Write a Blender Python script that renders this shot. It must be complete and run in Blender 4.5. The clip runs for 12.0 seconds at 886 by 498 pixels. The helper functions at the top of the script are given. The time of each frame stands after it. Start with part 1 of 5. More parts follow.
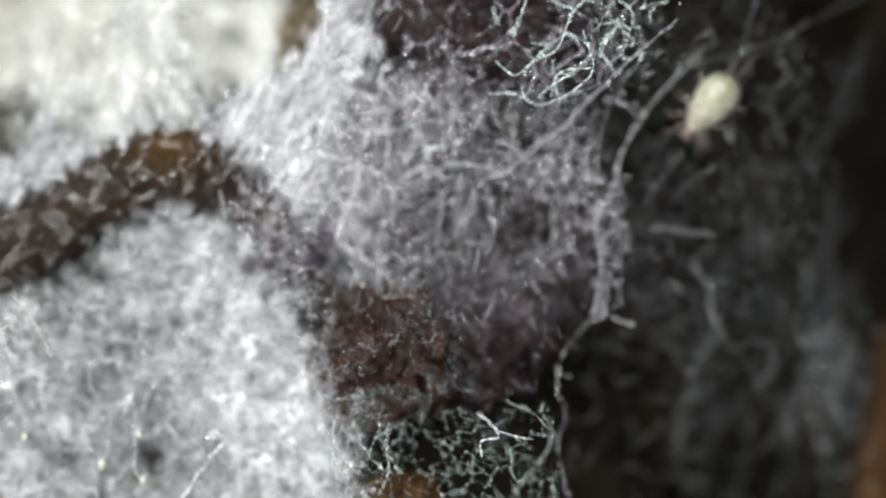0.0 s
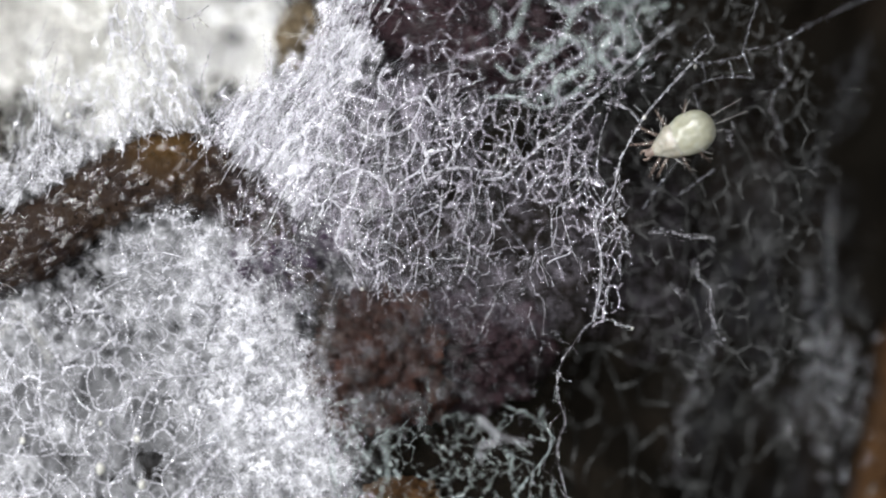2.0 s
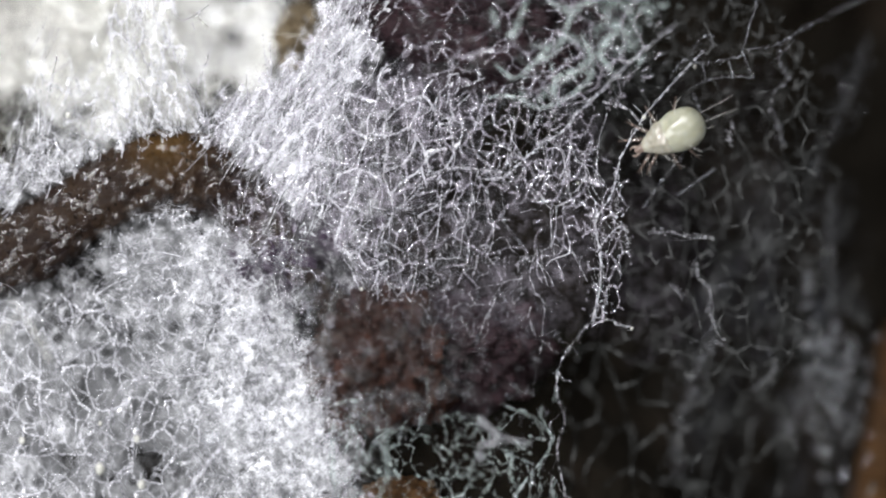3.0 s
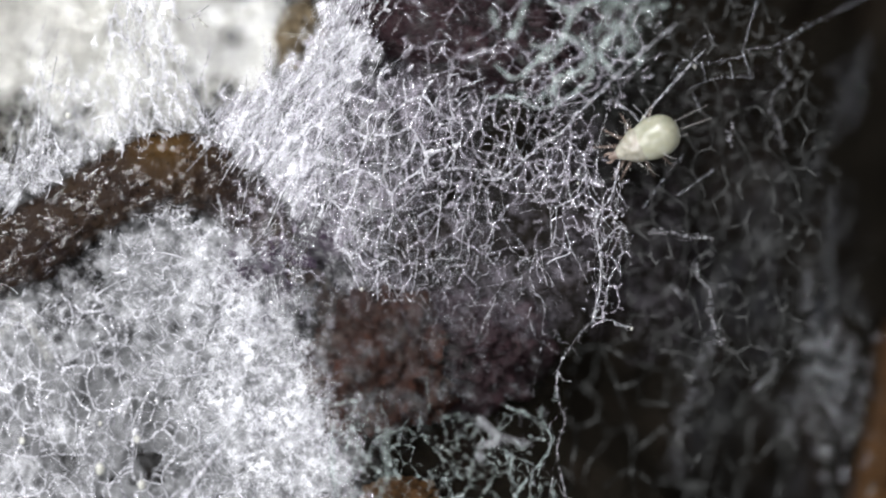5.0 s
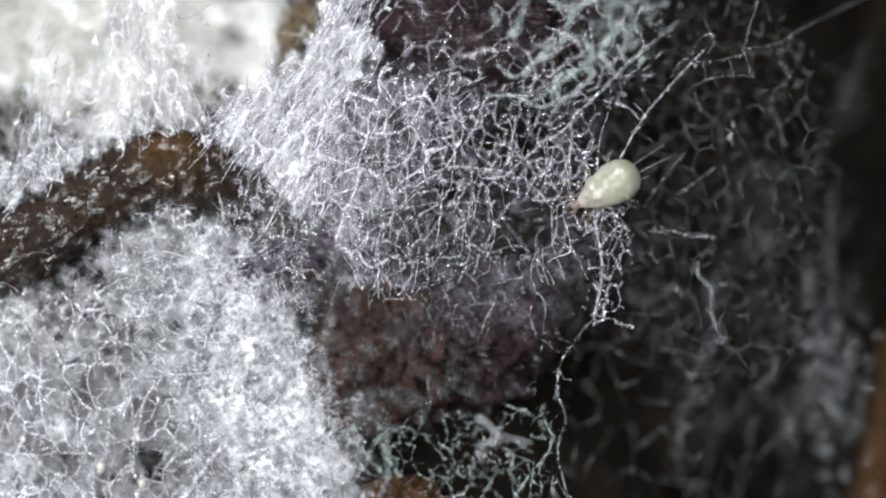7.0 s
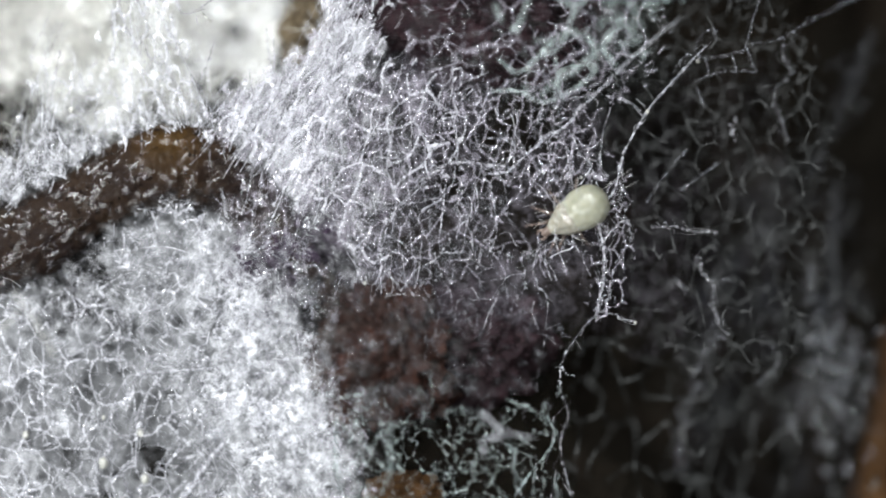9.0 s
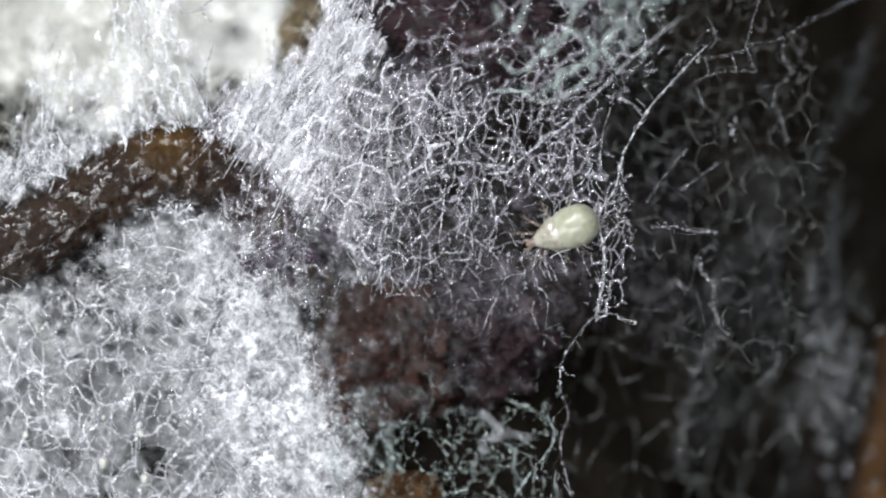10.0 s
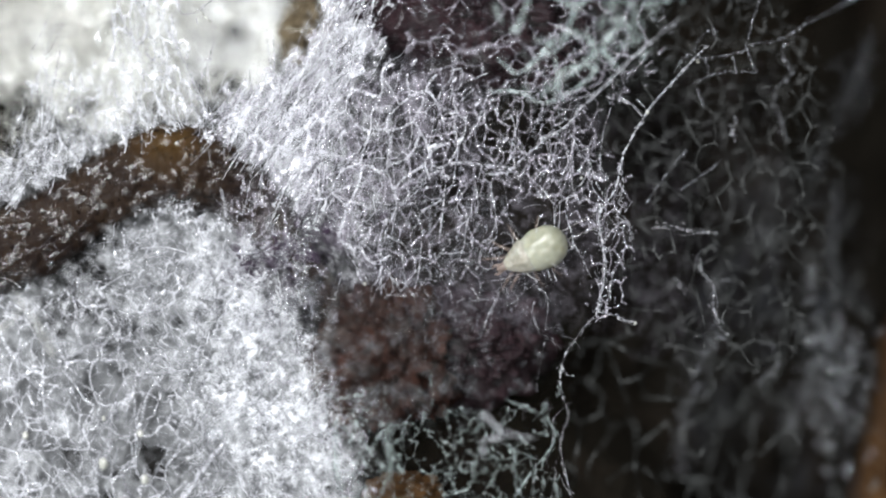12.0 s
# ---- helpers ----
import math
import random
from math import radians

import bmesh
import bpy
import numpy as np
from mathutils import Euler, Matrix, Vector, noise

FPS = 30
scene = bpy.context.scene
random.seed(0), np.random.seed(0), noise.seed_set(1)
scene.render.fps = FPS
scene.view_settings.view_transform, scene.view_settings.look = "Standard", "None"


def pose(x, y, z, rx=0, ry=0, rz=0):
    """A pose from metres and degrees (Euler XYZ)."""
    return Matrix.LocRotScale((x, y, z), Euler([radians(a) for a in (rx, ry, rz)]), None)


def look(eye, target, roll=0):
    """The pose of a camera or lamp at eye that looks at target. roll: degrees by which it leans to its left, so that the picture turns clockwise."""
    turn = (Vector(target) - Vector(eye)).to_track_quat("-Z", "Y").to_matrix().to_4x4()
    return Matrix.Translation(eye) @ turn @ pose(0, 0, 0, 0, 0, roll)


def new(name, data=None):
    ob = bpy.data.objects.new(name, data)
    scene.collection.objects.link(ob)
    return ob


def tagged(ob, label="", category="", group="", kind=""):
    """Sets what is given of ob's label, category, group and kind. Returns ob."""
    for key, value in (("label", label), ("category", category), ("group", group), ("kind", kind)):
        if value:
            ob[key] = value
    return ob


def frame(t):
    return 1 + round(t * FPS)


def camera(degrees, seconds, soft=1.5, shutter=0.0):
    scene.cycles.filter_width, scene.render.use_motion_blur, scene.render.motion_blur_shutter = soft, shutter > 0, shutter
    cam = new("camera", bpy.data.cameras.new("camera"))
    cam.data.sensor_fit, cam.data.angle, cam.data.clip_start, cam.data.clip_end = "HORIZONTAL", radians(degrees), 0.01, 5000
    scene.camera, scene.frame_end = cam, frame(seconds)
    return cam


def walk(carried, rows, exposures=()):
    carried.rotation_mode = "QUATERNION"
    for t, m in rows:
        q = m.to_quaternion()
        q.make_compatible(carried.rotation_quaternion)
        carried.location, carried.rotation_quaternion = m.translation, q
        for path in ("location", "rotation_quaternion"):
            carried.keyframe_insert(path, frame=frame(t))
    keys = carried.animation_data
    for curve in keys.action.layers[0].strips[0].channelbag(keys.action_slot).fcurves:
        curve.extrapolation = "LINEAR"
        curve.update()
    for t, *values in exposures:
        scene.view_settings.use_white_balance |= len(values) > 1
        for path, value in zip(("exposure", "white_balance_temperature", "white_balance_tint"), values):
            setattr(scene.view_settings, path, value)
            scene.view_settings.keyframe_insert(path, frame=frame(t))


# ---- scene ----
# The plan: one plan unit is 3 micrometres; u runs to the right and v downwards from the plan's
# far left corner, h is the height in millimetres over the level on which the lens is focused.
UNIT = 3.0e-6
WORK = 0.070                      # working distance of the lens, metres


def at(u, v, h=0.0):
    return Vector(((u - 784.0) * UNIT, (441.0 - v) * UNIT, h * 1e-3))


# ---- camera: a macro lens that looks straight down; it is focused by raising and lowering it ----
cam = camera(3.849, 12.0, soft=2.05)
cam.data.dof.use_dof = True
cam.data.dof.focus_distance = WORK
cam.data.dof.aperture_fstop = 47.0
SHIFTS = [  # seconds, drift to the right and downwards in plan units, height of the focus in mm
    (0.0, 2, -7, 0.27), (0.5, 2, -7, 0.27), (0.9, 2, -6, 0.25), (1.2, 1.5, -3.5, 0.05), (1.5, 1, -1.5, 0.0), (2.0, 0.7, -0.3, 0.0),
    (2.5, 0, 0, 0.0), (3.0, 0, -0.5, 0.0), (5.0, 0, 0, 0.0), (5.5, 0, -0.5, 0.0), (5.8, 1.5, -5, 0.03), (6.0, 3, -8.5, 0.045),
    (6.5, 3.5, -6.5, 0.045), (6.8, 2.2, -4, 0.03), (7.0, 1.5, -2.5, 0.02), (7.6, 2.5, -5, 0.0), (9.0, 6, -10.5, 0.0),
    (10.5, 6, -10.5, 0.0), (11.5, 6, -10, 0.0), (12.0, 6, -9.5, 0.0)]
walk(cam, [(t, pose(-du * UNIT, dv * UNIT, WORK + f * 1e-3)) for t, du, dv, f in SHIFTS],
     [(0.0, 0.0, 6660, 3), (0.9, 0.0, 6660, 3), (1.4, 0.0, 6480, 9), (5.5, 0.0, 6480, 9), (6.2, 0.0, 6370, 6), (12.0, 0.0, 6370, 6)])

# ---- light: the ring of small lamps round the lens, and a dim room ----
world = bpy.data.worlds.new("room")
scene.world = world
world.use_nodes = True
world.node_tree.nodes["Background"].inputs[0].default_value = (0.75, 0.85, 1.0, 1)
world.node_tree.nodes["Background"].inputs[1].default_value = 0.006
for i in range(8):
    a = radians(45 * i + 15)
    lamp = bpy.data.lights.new("ring_lamp", "AREA")
    lamp.shape, lamp.size = "DISK", 0.0065
    lamp.energy = 0.0042 * (1.0 + 0.75 * math.cos(a - radians(150)))
    lamp.color = (0.97, 0.98, 1.0)
    ob = new("ring_lamp", lamp)
    ob.matrix_world = look((-0.0055 + 0.013 * math.cos(a), 0.003 + 0.013 * math.sin(a), 0.022), (-0.0005, 0.0, 0))
scene.view_settings.exposure = 0.0


# ---- materials ----
def material(name, rough=0.5, spec=0.5):
    m = bpy.data.materials.new(name)
    m.use_nodes = True
    t = m.node_tree
    b = t.nodes["Principled BSDF"]
    b.inputs["Roughness"].default_value = rough
    b.inputs["Specular IOR Level"].default_value = spec
    return m, t, b


def noise_node(t, scale, detail=4.0, rough=0.6):
    co = t.nodes.new("ShaderNodeTexCoord")
    n = t.nodes.new("ShaderNodeTexNoise")
    n.inputs["Scale"].default_value, n.inputs["Detail"].default_value, n.inputs["Roughness"].default_value = scale, detail, rough
    t.links.new(co.outputs["Object"], n.inputs["Vector"])
    return n


def ramp(t, src, stops):
    r = t.nodes.new("ShaderNodeValToRGB")
    e = r.color_ramp.elements
    while len(e) < len(stops):
        e.new(0.5)
    for k, (p, c) in zip(e, stops):
        k.position, k.color = p, (*c, 1)
    t.links.new(src, r.inputs["Fac"])
    return r


def mix(t, fac, a, b):
    m = t.nodes.new("ShaderNodeMix")
    m.data_type = "RGBA"
    t.links.new(fac, m.inputs["Factor"])
    t.links.new(a, m.inputs["A"])
    t.links.new(b, m.inputs["B"])
    return m.outputs["Result"]


def bump(t, b, src, distance, strength=1.0):
    n = t.nodes.new("ShaderNodeBump")
    n.inputs["Distance"].default_value, n.inputs["Strength"].default_value = distance, strength
    t.links.new(src, n.inputs["Height"])
    t.links.new(n.outputs["Normal"], b.inputs["Normal"])


def mat_hypha(name, light, dark, rough=0.16, clear=0.4, speck=0.32, more=0.12, less=0.32, gloss=1.0):
    """Glassy threads that let some light through; each thread a little different, with a knotty skin that breaks the
    gloss into glints. More glints are painted in as bright specks.
    """
    m, t, b = material(name, rough, 1.0)
    g = t.nodes.new("ShaderNodeNewGeometry")
    r = ramp(t, g.outputs["Random Per Island"], [(0.0, dark), (0.5, tuple(0.5 * (x + y) for x, y in zip(light, dark))), (1.0, light)])
    n = noise_node(t, 48000, 3)
    # painted glints: bright specks on a darker thread colour
    r2 = ramp(t, n.outputs["Fac"], [(0.42, tuple(speck * c for c in light)), (0.60, light)])
    x = t.nodes.new("ShaderNodeMix")
    x.data_type, x.blend_type = "RGBA", "MULTIPLY"
    x.inputs["Factor"].default_value = 0.85
    t.links.new(r.outputs[0], x.inputs["A"])
    t.links.new(r2.outputs[0], x.inputs["B"])
    t.links.new(x.outputs["Result"], b.inputs["Base Color"])
    bump(t, b, n.outputs["Fac"], 5e-6, 0.6)
    b.inputs["Coat Weight"].default_value, b.inputs["Coat Roughness"].default_value, b.inputs["Coat IOR"].default_value = gloss, 0.06, 2.0
    tr = t.nodes.new("ShaderNodeBsdfTranslucent")
    t.links.new(x.outputs["Result"], tr.inputs["Color"])
    s = t.nodes.new("ShaderNodeMixShader")
    s.inputs[0].default_value = 0.35
    t.links.new(b.outputs[0], s.inputs[1])
    t.links.new(tr.outputs[0], s.inputs[2])
    c = t.nodes.new("ShaderNodeBsdfTransparent")
    s2 = t.nodes.new("ShaderNodeMixShader")
    r3 = ramp(t, n.outputs["Fac"], [(0.42, (min(0.9, clear + more),) * 3), (0.60, (max(0.0, clear - less),) * 3)])
    t.links.new(r3.outputs[0], s2.inputs[0])
    t.links.new(s.outputs[0], s2.inputs[1])
    t.links.new(c.outputs[0], s2.inputs[2])
    t.links.new(s2.outputs[0], t.nodes["Material Output"].inputs["Surface"])
    return m


def mat_film(name, colour, low, high, scale=14000, angle=0.0, stretch=1.0):
    """A haze of threads too fine to tell apart: its cover is uneven, wispy and streaked along angle."""
    m = bpy.data.materials.new(name)
    m.use_nodes = True
    t = m.node_tree
    t.nodes.remove(t.nodes["Principled BSDF"])
    co, mp = t.nodes.new("ShaderNodeTexCoord"), t.nodes.new("ShaderNodeMapping")
    mp.vector_type = "TEXTURE"
    mp.inputs["Rotation"].default_value = (0, 0, radians(-angle))
    mp.inputs["Scale"].default_value = (stretch, 1, 1)
    t.links.new(co.outputs["Object"], mp.inputs["Vector"])
    n, n2 = noise_node(t, scale, 6, 0.68), noise_node(t, scale * 0.4, 3, 0.6)
    t.links.new(mp.outputs[0], n.inputs["Vector"])
    t.links.new(mp.outputs[0], n2.inputs["Vector"])
    n.inputs["Distortion"].default_value = 0.6
    wisp = ramp(t, n.outputs["Fac"], [(low, (0, 0, 0)), (high, (1, 1, 1))])
    blot = ramp(t, n2.outputs["Fac"], [(0.40, (0.12, 0.12, 0.12)), (0.60, (1, 1, 1))])
    at_ = t.nodes.new("ShaderNodeAttribute")
    at_.attribute_name = "cover"
    x, y = t.nodes.new("ShaderNodeMath"), t.nodes.new("ShaderNodeMath")
    x.operation = y.operation = "MULTIPLY"
    t.links.new(wisp.outputs[0], x.inputs[0])
    t.links.new(blot.outputs[0], x.inputs[1])
    t.links.new(x.outputs[0], y.inputs[0])
    t.links.new(at_.outputs["Fac"], y.inputs[1])
    d, tr, c = t.nodes.new("ShaderNodeBsdfDiffuse"), t.nodes.new("ShaderNodeBsdfTranslucent"), t.nodes.new("ShaderNodeBsdfTransparent")
    d.inputs["Color"].default_value = tr.inputs["Color"].default_value = (*colour, 1)
    a, b = t.nodes.new("ShaderNodeMixShader"), t.nodes.new("ShaderNodeMixShader")
    a.inputs[0].default_value = 0.35
    t.links.new(d.outputs[0], a.inputs[1])
    t.links.new(tr.outputs[0], a.inputs[2])
    t.links.new(y.outputs[0], b.inputs[0])
    t.links.new(c.outputs[0], b.inputs[1])
    t.links.new(a.outputs[0], b.inputs[2])
    t.links.new(b.outputs[0], t.nodes["Material Output"].inputs["Surface"])
    return m


def mat_rot(name, dark, mid, light, rough=0.35, big=2500, fine=60000, relief=1.2e-5, spec=0.5, wet=0.0):
    """Rotting wood: two scales of colour and a wet, crumbly relief."""
    m, t, b = material(name, rough, spec)
    n1 = noise_node(t, big, 6, 0.65)
    n2 = noise_node(t, fine, 4, 0.7)
    c1 = ramp(t, n1.outputs["Fac"], [(0.35, dark), (0.52, mid), (0.72, light)])
    c2 = ramp(t, n2.outputs["Fac"], [(0.3, dark), (0.7, light)])
    f = t.nodes.new("ShaderNodeValue")
    f.outputs[0].default_value = 0.35
    t.links.new(mix(t, f.outputs[0], c1.outputs[0], c2.outputs[0]), b.inputs["Base Color"])
    r = ramp(t, n1.outputs["Fac"], [(0.3, (rough + 0.25,) * 3), (0.7, (rough,) * 3)])
    t.links.new(r.outputs[0], b.inputs["Roughness"])
    bump(t, b, n2.outputs["Fac"], relief)
    if wet:
        b.inputs["Coat Weight"].default_value, b.inputs["Coat Roughness"].default_value = wet, 0.03
        vo, sq = t.nodes.new("ShaderNodeTexVoronoi"), t.nodes.new("ShaderNodeMath")
        vo.inputs["Scale"].default_value = 18000
        n3, far = noise_node(t, 12000, 4, 0.7), t.nodes.new("ShaderNodeVectorMath")
        far.operation = "MULTIPLY_ADD"
        far.inputs[1].default_value = (4.5e-5,) * 3
        t.links.new(n3.outputs["Color"], far.inputs[0])
        t.links.new(t.nodes.new("ShaderNodeTexCoord").outputs["Object"], far.inputs[2])
        lie = t.nodes.new("ShaderNodeMapping")
        lie.vector_type = "TEXTURE"
        lie.inputs["Rotation"].default_value, lie.inputs["Scale"].default_value = (0, 0, radians(28)), (1.7, 0.9, 1.0)
        t.links.new(far.outputs[0], lie.inputs["Vector"])
        t.links.new(lie.outputs[0], vo.inputs["Vector"])
        damp = ramp(t, noise_node(t, 9000, 4, 0.7).outputs["Fac"], [(0.49, (0.03,) * 3), (0.55, (wet,) * 3)])
        t.links.new(damp.outputs[0], b.inputs["Coat Weight"])
        sq.operation = "POWER"
        sq.inputs[1].default_value = 2.0
        t.links.new(vo.outputs["Distance"], sq.inputs[0])
        bp = t.nodes.new("ShaderNodeBump")
        bp.invert = True
        bp.inputs["Distance"].default_value = 2.6e-5
        t.links.new(sq.outputs[0], bp.inputs["Height"])
        t.links.new(bp.outputs["Normal"], b.inputs["Coat Normal"])
    return m


HYPHA = mat_hypha("white_hypha", (0.88, 0.87, 0.895), (0.28, 0.27, 0.30), 0.12, 0.45, 0.5)
HYPHA_BRIGHT = mat_hypha("bright_hypha", (0.93, 0.925, 0.95), (0.40, 0.39, 0.43), 0.14, 0.38, 0.5)
HYPHA_CREAM = mat_hypha("cream_hypha", (0.84, 0.83, 0.80), (0.62, 0.61, 0.58), 0.4, 0.3, 0.6)
HYPHA_GREY = mat_hypha("grey_hypha", (0.60, 0.60, 0.63), (0.22, 0.22, 0.24), 0.2, 0.5, 0.45)
# darkened copy of the hypha: the hollow's weaker light is in its colour
HYPHA_SHADED = mat_hypha("shaded_hypha", (0.30, 0.31, 0.34), (0.15, 0.155, 0.17), 0.3, 0.55, 0.45)
HYPHA_GREEN = mat_hypha("green_white_hypha", (0.86, 0.91, 0.90), (0.36, 0.40, 0.40), 0.14, 0.42, 0.45)
def mat_membrane(name, colour, rough, clear, gloss=1.0):
    return mat_hypha(name, colour, colour, rough, clear, 0.75, 0.06, 0.10, gloss)


MEMBRANE = mat_membrane("white_membrane", (0.60, 0.575, 0.62), 0.10, 0.56)
MEMBRANES = {"cream_hypha": mat_membrane("cream_membrane", (0.80, 0.79, 0.76), 0.4, 0.5, 0.2),
             "bright_hypha": mat_membrane("milky_membrane", (0.80, 0.795, 0.825), 0.14, 0.57),
             "grey_hypha": mat_membrane("grey_membrane", (0.34, 0.345, 0.36), 0.3, 0.66, 0.4),
             # the same membrane, with the hollow's shade painted into its colour
             "shaded_hypha": mat_membrane("shaded_membrane", (0.088, 0.092, 0.088), 0.6, 0.55, 0.0),
             "green_white_hypha": mat_membrane("green_membrane", (0.64, 0.69, 0.68), 0.14, 0.55)}
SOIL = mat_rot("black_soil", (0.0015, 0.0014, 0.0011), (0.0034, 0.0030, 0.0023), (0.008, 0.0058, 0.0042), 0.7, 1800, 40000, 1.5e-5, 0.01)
WOOD = mat_rot("wet_brown_wood", (0.0032, 0.0018, 0.0024), (0.0086, 0.0050, 0.0036), (0.021, 0.0128, 0.0066), 0.5, 2600, 30000, 1.2e-5, 0.05, 1.0)


def amber_patch(m, u, v, reach, colour):
    """A patch of paler wood, fading out unevenly from one place of the root."""
    t = m.node_tree
    b = t.nodes["Principled BSDF"]
    co, d = t.nodes.new("ShaderNodeTexCoord"), t.nodes.new("ShaderNodeVectorMath")
    d.operation = "DISTANCE"
    d.inputs[1].default_value = at(u, v, 0.0)
    t.links.new(co.outputs["Object"], d.inputs[0])
    n, a = noise_node(t, 9000, 5, 0.65), t.nodes.new("ShaderNodeMath")
    a.operation = "MULTIPLY_ADD"
    a.inputs[1].default_value = 1.2e-4
    t.links.new(n.outputs["Fac"], a.inputs[0])
    t.links.new(d.outputs["Value"], a.inputs[2])
    q = t.nodes.new("ShaderNodeMapRange")
    q.inputs[1].default_value, q.inputs[2].default_value = reach * UNIT + 6e-5, 0.25 * reach * UNIT + 6e-5
    t.links.new(a.outputs[0], q.inputs[0])
    c = ramp(t, n.outputs["Fac"], [(0.35, tuple(0.4 * x for x in colour)), (0.65, colour)])
    t.links.new(mix(t, q.outputs[0], b.inputs["Base Color"].links[0].from_socket, c.outputs[0]), b.inputs["Base Color"])


amber_patch(WOOD, 290, 250, 92, (0.040, 0.021, 0.006))
RED = mat_rot("red_brown_rot", (0.0034, 0.002, 0.002), (0.008, 0.0034, 0.0026), (0.040, 0.0115, 0.005), 0.5, 6000, 50000, 2.0e-5, 0.10, 0.1)
PLUM = mat_rot("dark_plum_rot", (0.0025, 0.0013, 0.0018), (0.0065, 0.0030, 0.0042), (0.022, 0.0095, 0.0115), 0.35, 5000, 45000, 2.0e-5, 0.08, 0.1)
VIOLET = mat_rot("violet_brown_rot", (0.008, 0.0045, 0.011), (0.020, 0.0115, 0.024), (0.045, 0.026, 0.042), 0.5, 5000, 45000, 2.0e-5, 0.06, 0.1)
ORANGE = mat_rot("orange_brown_wood", (0.007, 0.003, 0.0012), (0.022, 0.0098, 0.0028), (0.050, 0.023, 0.006), 0.6, 2500, 30000, 2e-5, 0.1)
TAN = mat_rot("tan_crumb", (0.03, 0.021, 0.011), (0.065, 0.047, 0.026), (0.15, 0.115, 0.072), 0.6, 5000, 40000, 2e-5, 0.2)
FELT = mat_rot("cream_felt", (0.28, 0.275, 0.262), (0.44, 0.43, 0.412), (0.58, 0.57, 0.552), 0.9, 3000, 50000, 1e-5, 0.1)
FELT_GREY = mat_rot("grey_felt", (0.030, 0.030, 0.032), (0.085, 0.085, 0.088), (0.21, 0.208, 0.214), 0.9, 5000, 50000, 1e-5, 0.1)

FILM = mat_film("white_haze", (0.90, 0.90, 0.93), 0.43, 0.64, 18000)
FILM_FAN = mat_film("streaked_white_haze", (0.92, 0.92, 0.95), 0.36, 0.66, 26000, 122, 2.2)
FILM_UPRIGHT = mat_film("upright_white_haze", (0.92, 0.92, 0.94), 0.38, 0.66, 24000, 84, 2.4)
FILM_GREY = mat_film("grey_haze", (0.60, 0.545, 0.63), 0.38, 0.64, 22000)
FILM_GREEN = mat_film("green_grey_haze", (0.56, 0.60, 0.58), 0.46, 0.64, 13000)
# haze for the deep hollow, coloured dark to stand for the shade there
FILM_SHADED = mat_film("shaded_blue_haze", (0.29, 0.31, 0.37), 0.46, 0.68, 6000, 102, 3.0)

# ---- mesh helpers ----
rng = np.random.default_rng(7)


class Waves:
    """Smooth random field over the plan, about -1 to 1, with features of the given size in plan units."""

    def __init__(self, size, n=14):
        a = rng.uniform(0, 2 * np.pi, n)
        k = rng.uniform(0.6, 1.6, n) * np.pi / size
        self.kx, self.ky, self.p = k * np.cos(a), k * np.sin(a), rng.uniform(0, 6.28, n)
        self.s = 1.0 / np.sqrt(n / 2) / 1.6

    def __call__(self, u, v):
        u, v = np.asarray(u, np.float32), np.asarray(v, np.float32)
        out = np.zeros(np.broadcast(u, v).shape, np.float32)
        for kx, ky, p in zip(self.kx, self.ky, self.p):
            out += np.cos(u * np.float32(kx) + v * np.float32(ky) + np.float32(p))
        return out * np.float32(self.s)


W150, W60, W25, W10 = Waves(150), Waves(60), Waves(25), Waves(10)


def smooth(a, b, x):
    t = np.clip((np.asarray(x, float) - a) / (b - a), 0, 1)
    return t * t * (3 - 2 * t)


def bell(u, v, cu, cv, su, sv):
    return np.exp(-((u - cu) / su) ** 2 - ((v - cv) / sv) ** 2)


def ground_h(u, v):
    """Height of the soil, mm."""
    h = -0.20 - 0.66 * smooth(1000, 1300, u + 0.15 * (441 - v)) - 0.25 * smooth(1300, 1600, u)
    h = h + 0.05 * bell(u, v, 690, 640, 130, 130)
    h = h - 0.35 * bell(u, v, 430, 100, 120, 90) - 0.40 * bell(u, v, 1090, 700, 110, 150) - 0.55 * bell(u, v, 160, 20, 380, 210)
    h = h - 0.12 * smooth(640, 560, u) * smooth(340, 420, v) - 0.20 * bell(u, v, 110, 560, 70, 60)
    return h + 0.06 * W150(u, v) + 0.025 * W60(u, v) + 0.012 * W25(u, v)


def arrays_mesh(name, verts, quads, mat):
    me = bpy.data.meshes.new(name)
    verts, quads = np.ascontiguousarray(verts, np.float32), np.ascontiguousarray(quads, np.int32)
    n, k = quads.shape
    me.vertices.add(len(verts))
    me.vertices.foreach_set("co", verts.ravel())
    me.loops.add(n * k)
    me.loops.foreach_set("vertex_index", quads.ravel())
    me.polygons.add(n)
    me.polygons.foreach_set("loop_start", np.arange(0, n * k, k, dtype=np.int32))
    me.polygons.foreach_set("use_smooth", np.ones(n, bool))
    me.update(calc_edges=True)
    me.validate()
    me.materials.append(mat)
    return me


def metres(u, v, h):
    return np.stack([(u - 784.0) * UNIT, (441.0 - v) * UNIT, h * 1e-3], -1)


